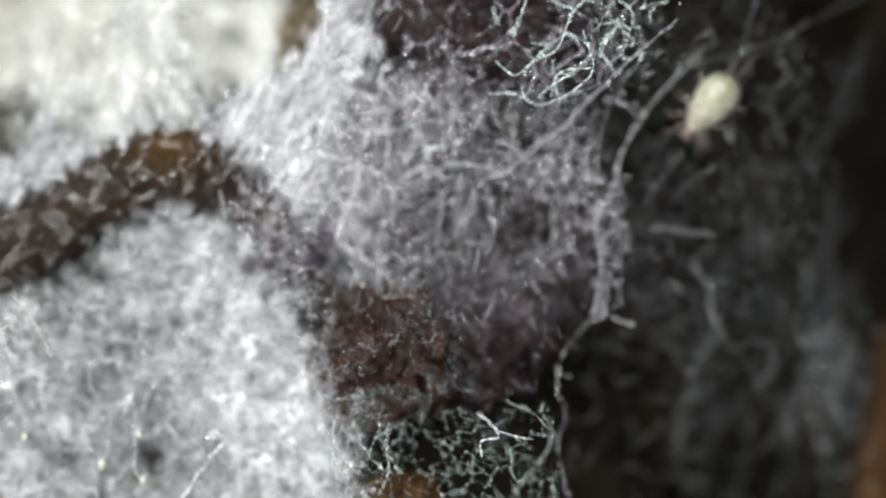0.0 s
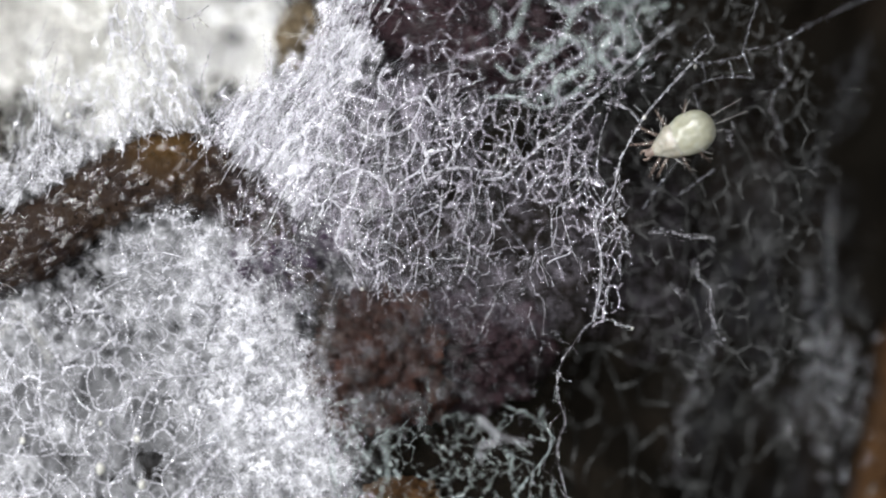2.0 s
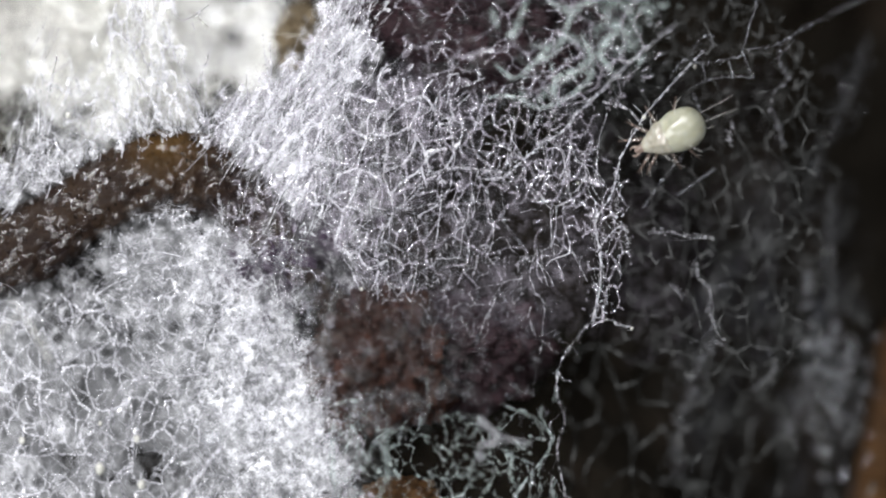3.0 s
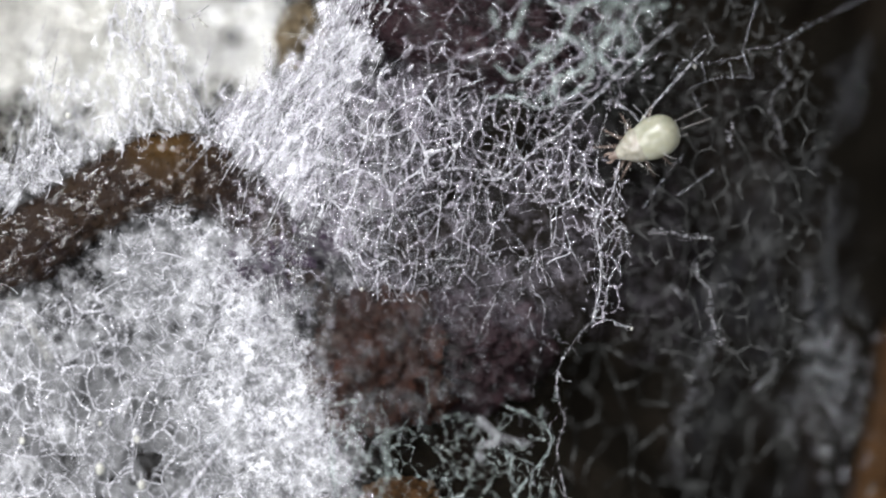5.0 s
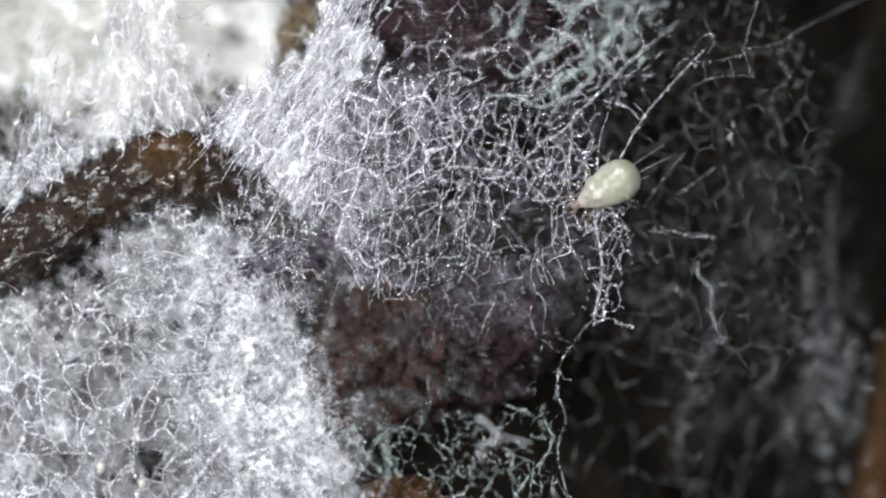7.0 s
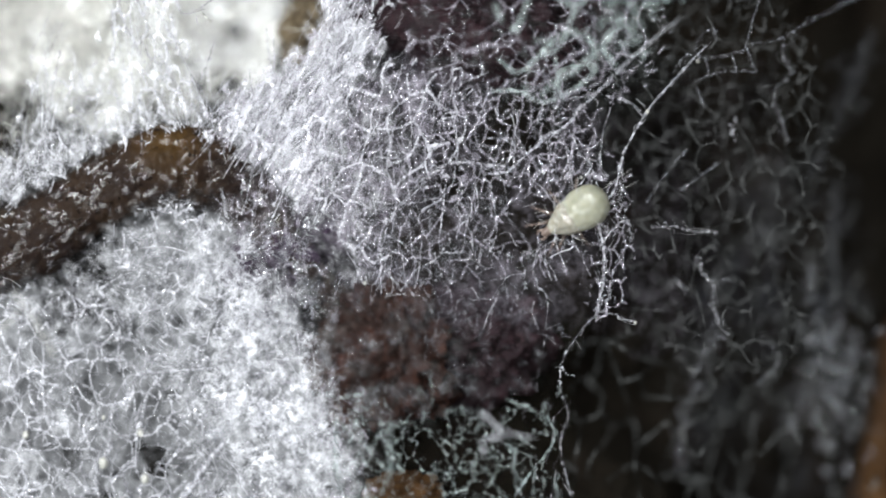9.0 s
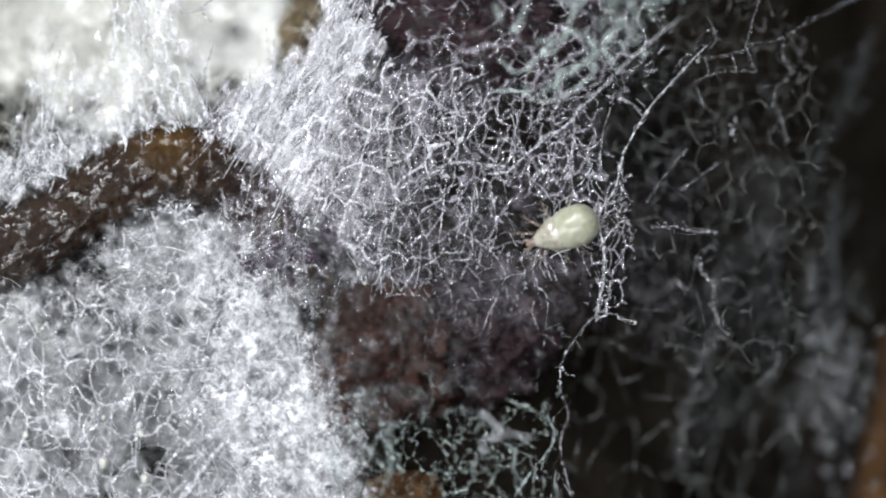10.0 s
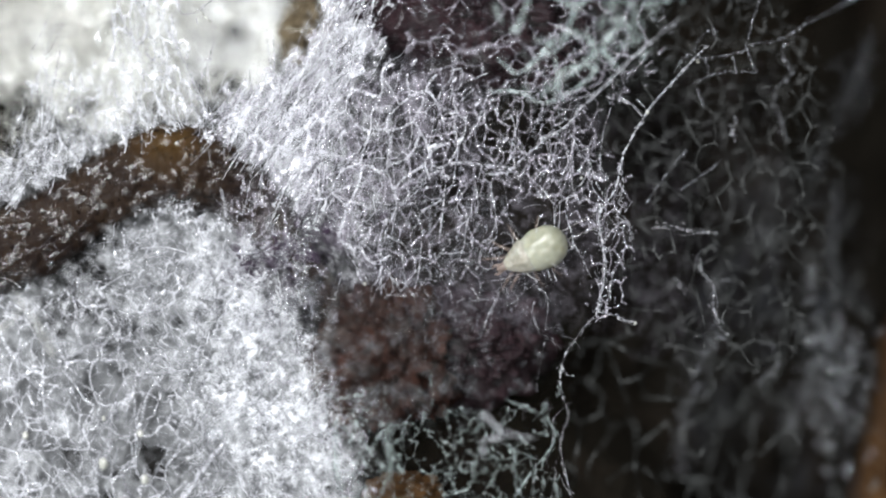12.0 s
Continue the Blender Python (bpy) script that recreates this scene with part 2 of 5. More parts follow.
def tube_arrays(p, r, sides=4):
    """p: threads x points x 3 in metres, r: radii in metres."""
    m, k, _ = p.shape
    t = np.gradient(p, axis=1)
    t /= np.linalg.norm(t, axis=-1, keepdims=True) + 1e-12
    ref = np.array([0.12, 0.07, 1.0])
    n = np.cross(t, ref)
    n /= np.linalg.norm(n, axis=-1, keepdims=True) + 1e-12
    b = np.cross(t, n)
    a = np.arange(sides) * 2 * np.pi / sides
    ring = p[:, :, None] + r[:, :, None, None] * (np.cos(a)[:, None] * n[:, :, None] + np.sin(a)[:, None] * b[:, :, None])
    verts = ring.reshape(-1, 3)
    base = (np.arange(m)[:, None] * k + np.arange(k - 1)[None]).reshape(-1, 1) * sides
    s = np.arange(sides)
    s2 = (s + 1) % sides
    q = np.stack([base + s, base + s2, base + sides + s2, base + sides + s], -1).reshape(-1, 4)
    return verts, q


def join(chunks):
    vs, qs, off = [], [], 0
    for v, q in chunks:
        vs.append(v)
        qs.append(q + off)
        off += len(v)
    return np.concatenate(vs), np.concatenate(qs)


def inside(poly, u, v):
    c = np.zeros(u.shape, bool)
    for (x0, y0), (x1, y1) in zip(poly, poly[1:] + poly[:1]):
        hit = ((y0 > v) != (y1 > v)) & (u < (x1 - x0) * (v - y0) / (y1 - y0 + 1e-9) + x0)
        c ^= hit
    return c


def scatter(poly, n, field=None, ragged=30.0):
    """n random places in a region with a ragged rim, thinned by a density field."""
    xs, ys = [p[0] for p in poly], [p[1] for p in poly]
    us, vs = np.zeros(0), np.zeros(0)
    for _ in range(200):
        u, v = rng.uniform(min(xs) - 30, max(xs) + 30, 4 * n), rng.uniform(min(ys) - 30, max(ys) + 30, 4 * n)
        ok = inside(poly, u + ragged * W25(u + 500, v) + 0.6 * ragged * W10(v, u), v + ragged * W25(u, v + 900))
        if field is not None:
            ok &= rng.random(len(u)) < field(u, v)
        us, vs = np.append(us, u[ok]), np.append(vs, v[ok])
        if len(us) >= n:
            break
    return us[:n], vs[:n]


def fuzz(u, v, h, length, angle=0.0, spread=180.0, curl=0.35, rise=0.15, radius=0.85, k=9, sides=3):
    """Wandering threads from the given places. angle: degrees, clockwise from the right in the plan."""
    m = len(u)
    ln = length * rng.uniform(0.45, 1.5, m)
    th = np.radians(angle + spread * rng.uniform(-1, 1, m))
    s = np.linspace(0, 1, k)[None]
    th = th[:, None] + curl * k * 0.24 * (rng.normal(0, 1, (m, 1)) * (s - 0.5) + rng.normal(0, 0.45, (m, 1)) * np.sin(2 * np.pi * (s + rng.random((m, 1)))) + rng.normal(0, 0.08, (m, 1)) * np.sin(5 * np.pi * (s + rng.random((m, 1)))))
    ph = np.cumsum(rng.normal(0, rise, (m, k)), 1) + rng.normal(0, rise, m)[:, None]
    st = (ln / k)[:, None]
    du, dv, dh = st * np.cos(th) * np.cos(ph), st * np.sin(th) * np.cos(ph), st * np.sin(ph) * UNIT * 1e3
    z = lambda x: np.cumsum(x, 1) - x.sum(1, keepdims=True) * 0.5
    p = metres(u[:, None] + z(du), v[:, None] + z(dv), h[:, None] + z(dh))
    r = 0.8 * radius * rng.lognormal(0, 0.4, m)[:, None] * rng.lognormal(0, 0.16, (m, k)) * UNIT
    r[:, -1] *= 0.35
    return tube_arrays(p, r, sides)


def honey(poly, cell, lo, hi, field=None, keep=0.965, jitter=0.24, radius=0.85, angle=0.0, stretch=1.0, sag=0.16, k=8, ragged=28.0, base=None):
    """One layer of a foam-like web: a six-sided lattice, pulled about, stretched along angle, with threads missing."""
    c = np.array([np.mean([p[0] for p in poly]), np.mean([p[1] for p in poly])])
    size = max(max(p[i] for p in poly) - min(p[i] for p in poly) for i in (0, 1)) * 1.6
    n = int(size / cell / 1.5) + 2
    i, j = np.meshgrid(np.arange(-n // 2, n // 2), np.arange(-n // 2, n // 2))
    x = math.sqrt(3) * cell * (i + 0.5 * (j % 2))
    y = 1.5 * cell * j
    ca, sa = math.cos(radians(angle)), math.sin(radians(angle))
    off = rng.uniform(-200, 200, 2)
    thin = Waves(2.2 * cell)

    def place(x, y):
        x = (x + rng.normal(0, jitter * cell, x.shape)) * stretch
        y = y + rng.normal(0, jitter * cell, y.shape)
        u, v = c[0] + ca * x - sa * y, c[1] + sa * x + ca * y
        du, dv = W60(u + off[0], v), W60(v, u + off[1])
        u, v = u + (4 + 0.3 * cell) * du + 3 * W25(v + off[0], u), v + (4 + 0.3 * cell) * dv + 3 * W25(u, v + off[1])
        ok = inside(poly, u + ragged * W25(u + 500, v), v + ragged * W25(u, v + 900))
        if field is not None:
            ok &= 0.5 + 0.5 * thin(u, v) < field(u, v)
        h = lo + (hi - lo) * np.clip(0.5 + 0.45 * W60(u + off[1], v + off[0]) + 0.18 * rng.uniform(-1, 1, u.shape), 0, 1)
        if base is not None:
            h = h + base(u, v)
        return np.stack([u, v, h / (UNIT * 1e3)], -1), ok

    a, oka = place(x, y)
    b, okb = place(x, y + cell)
    pa, pb = [], []
    rows, cols = x.shape
    for dj, di in ((0, 0), (-1, 0), (-1, 1)):
        jj = np.arange(max(0, -dj), rows)
        odd = (j[jj, 0] % 2)[:, None]
        ii = np.arange(1, cols - 1)[None]
        tj = np.broadcast_to(jj[:, None] + dj, (len(jj), cols - 2))
        ti = ii + (di - 1 + odd if dj else 0 * odd)
        jj = np.broadcast_to(jj[:, None], tj.shape)
        ii = np.broadcast_to(ii, tj.shape)
        ok = oka[jj, ii] & okb[tj, ti] & (rng.random(tj.shape) < keep)
        pa.append(a[jj, ii][ok])
        pb.append(b[tj, ti][ok])
    a, b = np.concatenate(pa), np.concatenate(pb)
    return links(a, b, radius, sag, k)


def links(a, b, radius, sag=0.12, k=9, bead=0.14, sparkle=0.5, flare=1.1):
    """Threads from the places a to the places b (all three in plan units): kinked, flared where they join, with
    swellings and added blobs that stand in for glints.
    """
    m = len(a)
    s = np.linspace(0, 1, k)[None, :, None]
    ln = np.linalg.norm(b - a, axis=1)[:, None, None]
    w1, w2 = rng.normal(0, 1, (m, 1, 3)), rng.normal(0, 1, (m, 1, 3))
    p = a[:, None] * (1 - s) + b[:, None] * s + ln * sag * (w1 * 2 * s * (1 - s) + 0.5 * w2 * np.sin(2 * np.pi * s))
    p = p + rng.normal(0, 0.35, p.shape) * (4 * s * (1 - s))
    r = 0.8 * radius * rng.lognormal(-0.15, 0.5, m)[:, None] * (0.62 * rng.lognormal(0, 0.2, (m, k)) * (1 + 0.9 * (rng.random((m, k)) < bead)) + flare * (2 * np.abs(s[..., 0] - 0.5)) ** 5) * UNIT
    tubes = tube_arrays(metres(p[..., 0], p[..., 1], p[..., 2] * UNIT * 1e3), r, 3)
    # tiny bright blobs on the threads, added to look like specular sparkle
    n = int(sparkle * m)
    if not n:
        return tubes
    i, j = rng.integers(0, m, n), rng.integers(1, k - 1, n)
    c, d = p[i, j], p[i, j] - p[i, j - 1]
    d = d / (np.linalg.norm(d, axis=1, keepdims=True) + 1e-6)
    z = np.array([-1.0, -0.55, 0.55, 1.0])
    size = rng.lognormal(0.1, 0.35, n)[:, None]
    c = c + rng.normal(0, 0.4, c.shape)
    p = c[:, None] + (z * size * rng.uniform(0.9, 2.2, (n, 1)))[..., None] * d[:, None]
    return join([tubes, tube_arrays(metres(p[..., 0], p[..., 1], p[..., 2] * UNIT * 1e3), size * np.array([0.15, 0.6, 0.6, 0.12]) * UNIT, 5)])


def foam(poly, cell, lo, hi, wall=2.4, step=1.3, angle=0.0, stretch=1.0, field=None, ragged=20.0, rough=0.12, base=None, torn=0.12, spread=0.4):
    """A foam of threads grown together: walls between uneven cells, webbed where they meet, each wall of its own width, some torn away."""
    us, vs = [p[0] for p in poly], [p[1] for p in poly]
    u, v = np.meshgrid(np.arange(min(us) - 25, max(us) + 25, step), np.arange(min(vs) - 25, max(vs) + 25, step))
    m, n = u.shape
    ca, sa = math.cos(radians(angle)), math.sin(radians(angle))
    wa, wb, off = Waves(1.3 * cell), Waves(1.3 * cell), rng.uniform(0, 900, 2)
    x = (ca * u + sa * v) / stretch + 0.2 * cell * wa(u, v)
    y = ca * v - sa * u + 0.2 * cell * wb(u, v)
    x, y = x / cell + 400.0, y / cell + 400.0
    ix, iy = np.floor(x).astype(int), np.floor(y).astype(int)
    seeds, luck = rng.uniform(0.06, 0.94, (64, 64, 2)), rng.random(4096)
    f1, f2 = np.full(u.shape, 9.0), np.full(u.shape, 9.0)
    i1, i2 = np.zeros(u.shape, int), np.zeros(u.shape, int)
    for di in (-1, 0, 1):
        for dj in (-1, 0, 1):
            a, b = (ix + di) % 64, (iy + dj) % 64
            d = np.hypot(ix + di + seeds[a, b, 0] - x, iy + dj + seeds[a, b, 1] - y)
            c = a * 64 + b
            near, mid = d < f1, (d >= f1) & (d < f2)
            f2, i2 = np.where(near, f1, np.where(mid, d, f2)), np.where(near, i1, np.where(mid, c, i2))
            f1, i1 = np.where(near, d, f1), np.where(near, c, i1)
    one = luck[(i1 * i2 + i1 + i2) % 4096]
    w = wall * (1 - spread + 2 * spread * one) * (1 + 0.25 * W10(u + off[0], v))
    gone = one < torn
    if field is not None:
        f = np.clip(field(u, v), 0, 1.2)
        w, gone = w * (0.6 + 0.4 * f), one < np.maximum(torn, 1 - f)
    w = np.where(gone, -1.0, np.maximum(w - step, 0.85 * step))
    e = (f2 - f1) * cell
    ok = (e < w) & inside(poly, u + ragged * W25(u + 500, v) + 5 * W10(v, u), v + ragged * W25(u, v + 900) + 5 * W10(u, v + 77))
    dome = 0.4 * wall * np.sqrt(np.clip(1 - (e / np.maximum(w, 1e-6)) ** 2, 0, 1))
    h = lo + (hi - lo) * np.clip(0.5 + 0.42 * W60(u + off[1], v + off[0]) + 0.2 * W25(u, v + off[0]), 0, 1) + UNIT * 1e3 * (dome + rough * rng.normal(0, 1, u.shape))
    if base is not None:
        h = h + base(u, v)
    i = (np.arange(m - 1)[:, None] * n + np.arange(n - 1)[None]).ravel()
    q = np.stack([i, i + n, i + n + 1, i + 1], -1)
    q = q[ok.ravel()[q].any(1)]
    used = np.unique(q)
    re = np.zeros(u.size, int)
    re[used] = np.arange(len(used))
    g = 0.22 * step
    p = metres(u + rng.normal(0, g, u.shape), v + rng.normal(0, g, u.shape), h).reshape(-1, 3)[used]
    return p, re[q], True


def lace(poly, lo, hi, hole=9.0, open_at=0.35, step=1.8, ragged=16.0, field=None, rough=0.012, angle=0.0, stretch=1.0):
    """A skin of grown-together threads with many small uneven holes. open_at: lower is more open."""
    us, vs = [p[0] for p in poly], [p[1] for p in poly]
    u, v = np.meshgrid(np.arange(min(us) - 25, max(us) + 25, step), np.arange(min(vs) - 25, max(vs) + 25, step))
    m, n = u.shape
    w, w2, off = Waves(hole, 22), Waves(hole * 0.5, 16), rng.uniform(0, 900, 2)
    ca, sa = math.cos(radians(angle)), math.sin(radians(angle))
    x, y = (ca * u + sa * v) / stretch, ca * v - sa * u
    limit = open_at + 0.45 * W60(u + off[0], v + off[1])
    if field is not None:
        limit = limit - 1.6 * (1 - field(u, v))
    ok = (w(x, y) + 0.35 * w2(x, y) < limit) & inside(poly, u + ragged * W25(u + 500, v) + 8 * W10(v, u), v + ragged * W25(u, v + 900) + 8 * W10(u, v + 77))
    h = lo + (hi - lo) * np.clip(0.5 + 0.4 * W60(u + off[1], v) + 0.15 * W25(u, v + off[0]), 0, 1) + rough * (w2(x + 50, y) + 0.8 * rng.normal(0, 0.5, u.shape))
    i = (np.arange(m - 1)[:, None] * n + np.arange(n - 1)[None]).ravel()
    q = np.stack([i, i + n, i + n + 1, i + 1], -1)
    q = q[ok.ravel()[q].all(1)]
    used = np.unique(q)
    re = np.zeros(u.size, int)
    re[used] = np.arange(len(used))
    p = metres(u + 0.5 * rng.normal(0, 0.6, u.shape), v + 0.5 * rng.normal(0, 0.6, u.shape), h).reshape(-1, 3)[used]
    return p, re[q]


def spline(points, n):
    """Smooth curve through a few points."""
    p = np.array(points, float)
    p = np.vstack([2 * p[0] - p[1], p, 2 * p[-1] - p[-2]])
    t = np.linspace(0, len(p) - 3 - 1e-6, n)
    i = t.astype(int)
    f = (t - i)[:, None]
    a, b, c, d = p[i], p[i + 1], p[i + 2], p[i + 3]
    return 0.5 * (2 * b + (c - a) * f + (2 * a - 5 * b + 4 * c - d) * f ** 2 + (3 * b - a - 3 * c + d) * f ** 3)


def part(name, me, parent, label=""):
    ob = new(name, me)
    ob.parent = parent
    if label:
        ob["label"] = label
    return ob


def patch(name, chunks, mat, label, category="mycelium", kind="stuff"):
    """Threads in one mesh, and the webbed foam between them in another."""
    thin = [c[:2] for c in chunks if len(c) == 3]
    if thin:
        v, q = join(thin)
        tagged(new("mycelium_membrane", arrays_mesh("mycelium_membrane", v, q, MEMBRANES.get(mat.name, MEMBRANE))), "webbed translucent membrane between threads of mycelium", category, "", kind)
    solid = [c for c in chunks if len(c) == 2]
    if solid:
        v, q = join(solid)
        tagged(new(name, arrays_mesh(name, v, q, mat)), label, category, "", kind)


def film(name, poly, lo, hi, mat, label, cover=1.0, field=None, edge=22.0, step=5.0):
    """A thin smooth haze whose cover fades out over its ragged rim."""
    us, vs = [p[0] for p in poly], [p[1] for p in poly]
    u, v = np.meshgrid(np.arange(min(us) - 60, max(us) + 60, step), np.arange(min(vs) - 60, max(vs) + 60, step))
    m, n = u.shape
    x, y = u + 16 * W25(u + 500, v) + 6 * W10(v, u), v + 16 * W25(u, v + 900) + 6 * W10(u, v + 77)
    d = np.full(u.shape, 1e9)
    for (x0, y0), (x1, y1) in zip(poly, poly[1:] + poly[:1]):
        s = np.clip(((x - x0) * (x1 - x0) + (y - y0) * (y1 - y0)) / ((x1 - x0) ** 2 + (y1 - y0) ** 2), 0, 1)
        d = np.minimum(d, np.hypot(x - x0 - s * (x1 - x0), y - y0 - s * (y1 - y0)))
    c = cover * smooth(-edge, edge, np.where(inside(poly, x, y), d, -d))
    if field is not None:
        c = c * np.clip(field(u, v), 0, 1)
    off = rng.uniform(0, 900, 2)
    h = lo + (hi - lo) * np.clip(0.5 + 0.4 * W60(u + off[1], v) + 0.15 * W25(u, v + off[0]), 0, 1)
    i = (np.arange(m - 1)[:, None] * n + np.arange(n - 1)[None]).ravel()
    q = np.stack([i, i + n, i + n + 1, i + 1], -1)
    q = q[(c.ravel()[q] > 0.01).any(1)]
    used = np.unique(q)
    re = np.zeros(u.size, int)
    re[used] = np.arange(len(used))
    me = arrays_mesh(name, metres(u, v, h).reshape(-1, 3)[used], re[q], mat)
    me.attributes.new("cover", "FLOAT", "POINT").data.foreach_set("value", np.ascontiguousarray(c.ravel()[used], np.float32))
    return tagged(new(name, me), label, "mycelium", "", "stuff")


NETWORK = tagged(new("fungal_network"), "sprawling white fungal network of fine cords and strands over soil", "fungus")
NETWORK.location = at(784, 441, -0.3)


def cord(points, threads=2, width=2.2, radius=1.3, tufts=14, mat=None, label="", tuft_len=22, name="cord"):
    """A cord: one or two fine threads twisted round one line, frosted with knots, spurs and short side threads."""
    c = spline(points, 14 * len(points))
    length = np.linalg.norm(np.diff(c[:, :2], axis=0), axis=1).sum()
    n = max(8, int(length / 2.6))
    c = spline(points, n)
    s = np.linspace(0, 1, n)
    ps = []
    threads = min(threads, 2)
    for i in range(threads):
        ph, w = rng.uniform(0, 6.28), rng.uniform(2, 5) * length / 150
        off = 0.4 * width * (0.5 + 0.7 * rng.random())
        ps.append(np.stack([c[:, 0] + off * np.cos(ph + w * 6.28 * s) + rng.normal(0, 0.35, n),
                            c[:, 1] + off * np.sin(ph + 1 + w * 5.1 * s) + rng.normal(0, 0.35, n),
                            c[:, 2] + off * np.sin(ph + w * 6.28 * s) * UNIT * 1e3], -1))
    p = np.array(ps)
    r = 0.30 * radius * rng.lognormal(0, 0.3, (threads, n)) * (1 + 1.2 * (rng.random((threads, n)) < 0.2)) * UNIT
    if tufts:
        p[..., 2] /= UNIT * 1e3
        i = np.arange(n - 2)
        j = np.minimum(n - 1, i + rng.integers(2, 6, n - 2))
        ch = [links(w[i], w[j], 0.30 * radius, 0.05, 6, 0.2, 0.25, 0.0) for w in p]
    else:
        ch = [tube_arrays(metres(p[..., 0], p[..., 1], p[..., 2]), r, 4)]
    if tufts:
        i = rng.integers(0, n, int(1 + length / 6))
        j = np.clip(i + rng.integers(2, 7, len(i)), 0, n - 1)
        q = np.stack([c[:, 0], c[:, 1], c[:, 2] / (UNIT * 1e3)], -1)
        ch.append(links(q[i] + rng.normal(0, 0.7 * width, (len(i), 3)), q[j] + rng.normal(0, 0.7 * width, (len(i), 3)), 0.30 * radius, 0.25))
        i = rng.integers(0, n, max(1, tufts // 3))
        ch.append(fuzz(c[i, 0], c[i, 1], c[i, 2], 0.5 * tuft_len, curl=0.4, radius=radius * 0.30, k=9))
        i = rng.integers(0, n, tufts // 28)
        ch.append(fuzz(c[i, 0], c[i, 1], c[i, 2], 2.5 * tuft_len, curl=0.2, radius=radius * 0.25, k=15))
    v, q = join(ch)
    return part(name, arrays_mesh(name, v - np.array(NETWORK.location), q, mat or HYPHA), NETWORK, label)


GRAINS = {}


def add_grains(ob, places, n, mat, small=2.5, large=7.0):
    """Wet crumbs on a surface, each a piece of its own."""
    if not n:
        return
    if mat.name not in GRAINS:
        bm = bmesh.new()
        bmesh.ops.create_icosphere(bm, subdivisions=1, radius=1.0)
        for w in bm.verts:
            w.co *= 1 + 0.45 * noise.noise(w.co * 2.3)
        for f in bm.faces:
            f.smooth = True
        GRAINS[mat.name] = bpy.data.meshes.new("grain")
        bm.to_mesh(GRAINS[mat.name])
        bm.free()
        GRAINS[mat.name].materials.append(mat)
    for i in rng.integers(0, len(places), n):
        g = new("grain", GRAINS[mat.name])
        g.parent = ob
        r = rng.uniform(small, large) * UNIT
        g.matrix_basis = Matrix.LocRotScale(Vector([float(c) for c in places[i]]), Euler([float(c) for c in rng.uniform(0, 6, 3)]), (r * float(rng.uniform(0.7, 1.8)), r, r * 0.7))


def lump(name, cu, cv, h, ru, rv, rh, mat, label, category, turn=0.0, rough=0.3, rows=70, cols=120, seed=1, grains=0):
    """A crumbly lump with an uneven outline."""
    th = np.linspace(0.0, np.pi, rows)[:, None]
    ph = np.linspace(0, 2 * np.pi, cols, endpoint=False)[None]
    d = np.stack([np.sin(th) * np.cos(ph), np.sin(th) * np.sin(ph), np.cos(th) + 0 * ph], -1)
    s = float(seed)
    k = [noise.fractal(Vector((*(x * 2.2),)) + Vector((s, 2 * s, 3)), 0.55, 2.1, 8) for x in d.reshape(-1, 3)]
    f = 1 + rough * np.array(k).reshape(rows, cols)
    x, y, z = d[..., 0] * f * ru, d[..., 1] * f * rv, d[..., 2] * f * rh
    c, sn = math.cos(radians(turn)), math.sin(radians(turn))
    v = metres(cu + c * x - sn * y, cv + sn * x + c * y, h + z).reshape(-1, 3)
    i = np.arange(rows - 1)[:, None] * cols
    j = np.arange(cols)[None]
    j2 = (j + 1) % cols
    q = np.stack([i + j, i + cols + j, i + cols + j2, i + j2], -1).reshape(-1, 4)
    ob = tagged(new(name, arrays_mesh(name, v, q, mat)), label, category, category + "s")
    top = v.reshape(rows, cols, 3)[4:rows // 2 - 2].reshape(-1, 3)
    add_grains(ob, top, grains, mat)
    return ob


def sheet(name, u0, u1, v0, v1, n, m, height, mat, keep=None, margin=()):
    out = np.array(margin, float)
    gu, gv = np.r_[u0 - out[::-1], np.linspace(u0, u1, n), u1 + out], np.r_[v0 - out[::-1], np.linspace(v0, v1, m), v1 + out]
    n, m = len(gu), len(gv)
    u, v = np.meshgrid(gu, gv)
    h = height(u, v)
    i = (np.arange(m - 1)[:, None] * n + np.arange(n - 1)[None]).ravel()
    q = np.stack([i, i + n, i + n + 1, i + 1], -1)
    if keep is not None:
        ok = keep(u, v).ravel()
        q = q[ok[q].all(1)]
        used = np.unique(q)
        re = np.zeros(u.size, int)
        re[used] = np.arange(len(used))
        return new(name, arrays_mesh(name, metres(u, v, h).reshape(-1, 3)[used], re[q], mat))
    return new(name, arrays_mesh(name, metres(u, v, h).reshape(-1, 3), q, mat))


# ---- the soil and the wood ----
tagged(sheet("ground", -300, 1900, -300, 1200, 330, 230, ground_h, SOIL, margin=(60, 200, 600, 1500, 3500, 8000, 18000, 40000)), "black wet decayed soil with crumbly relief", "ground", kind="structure")


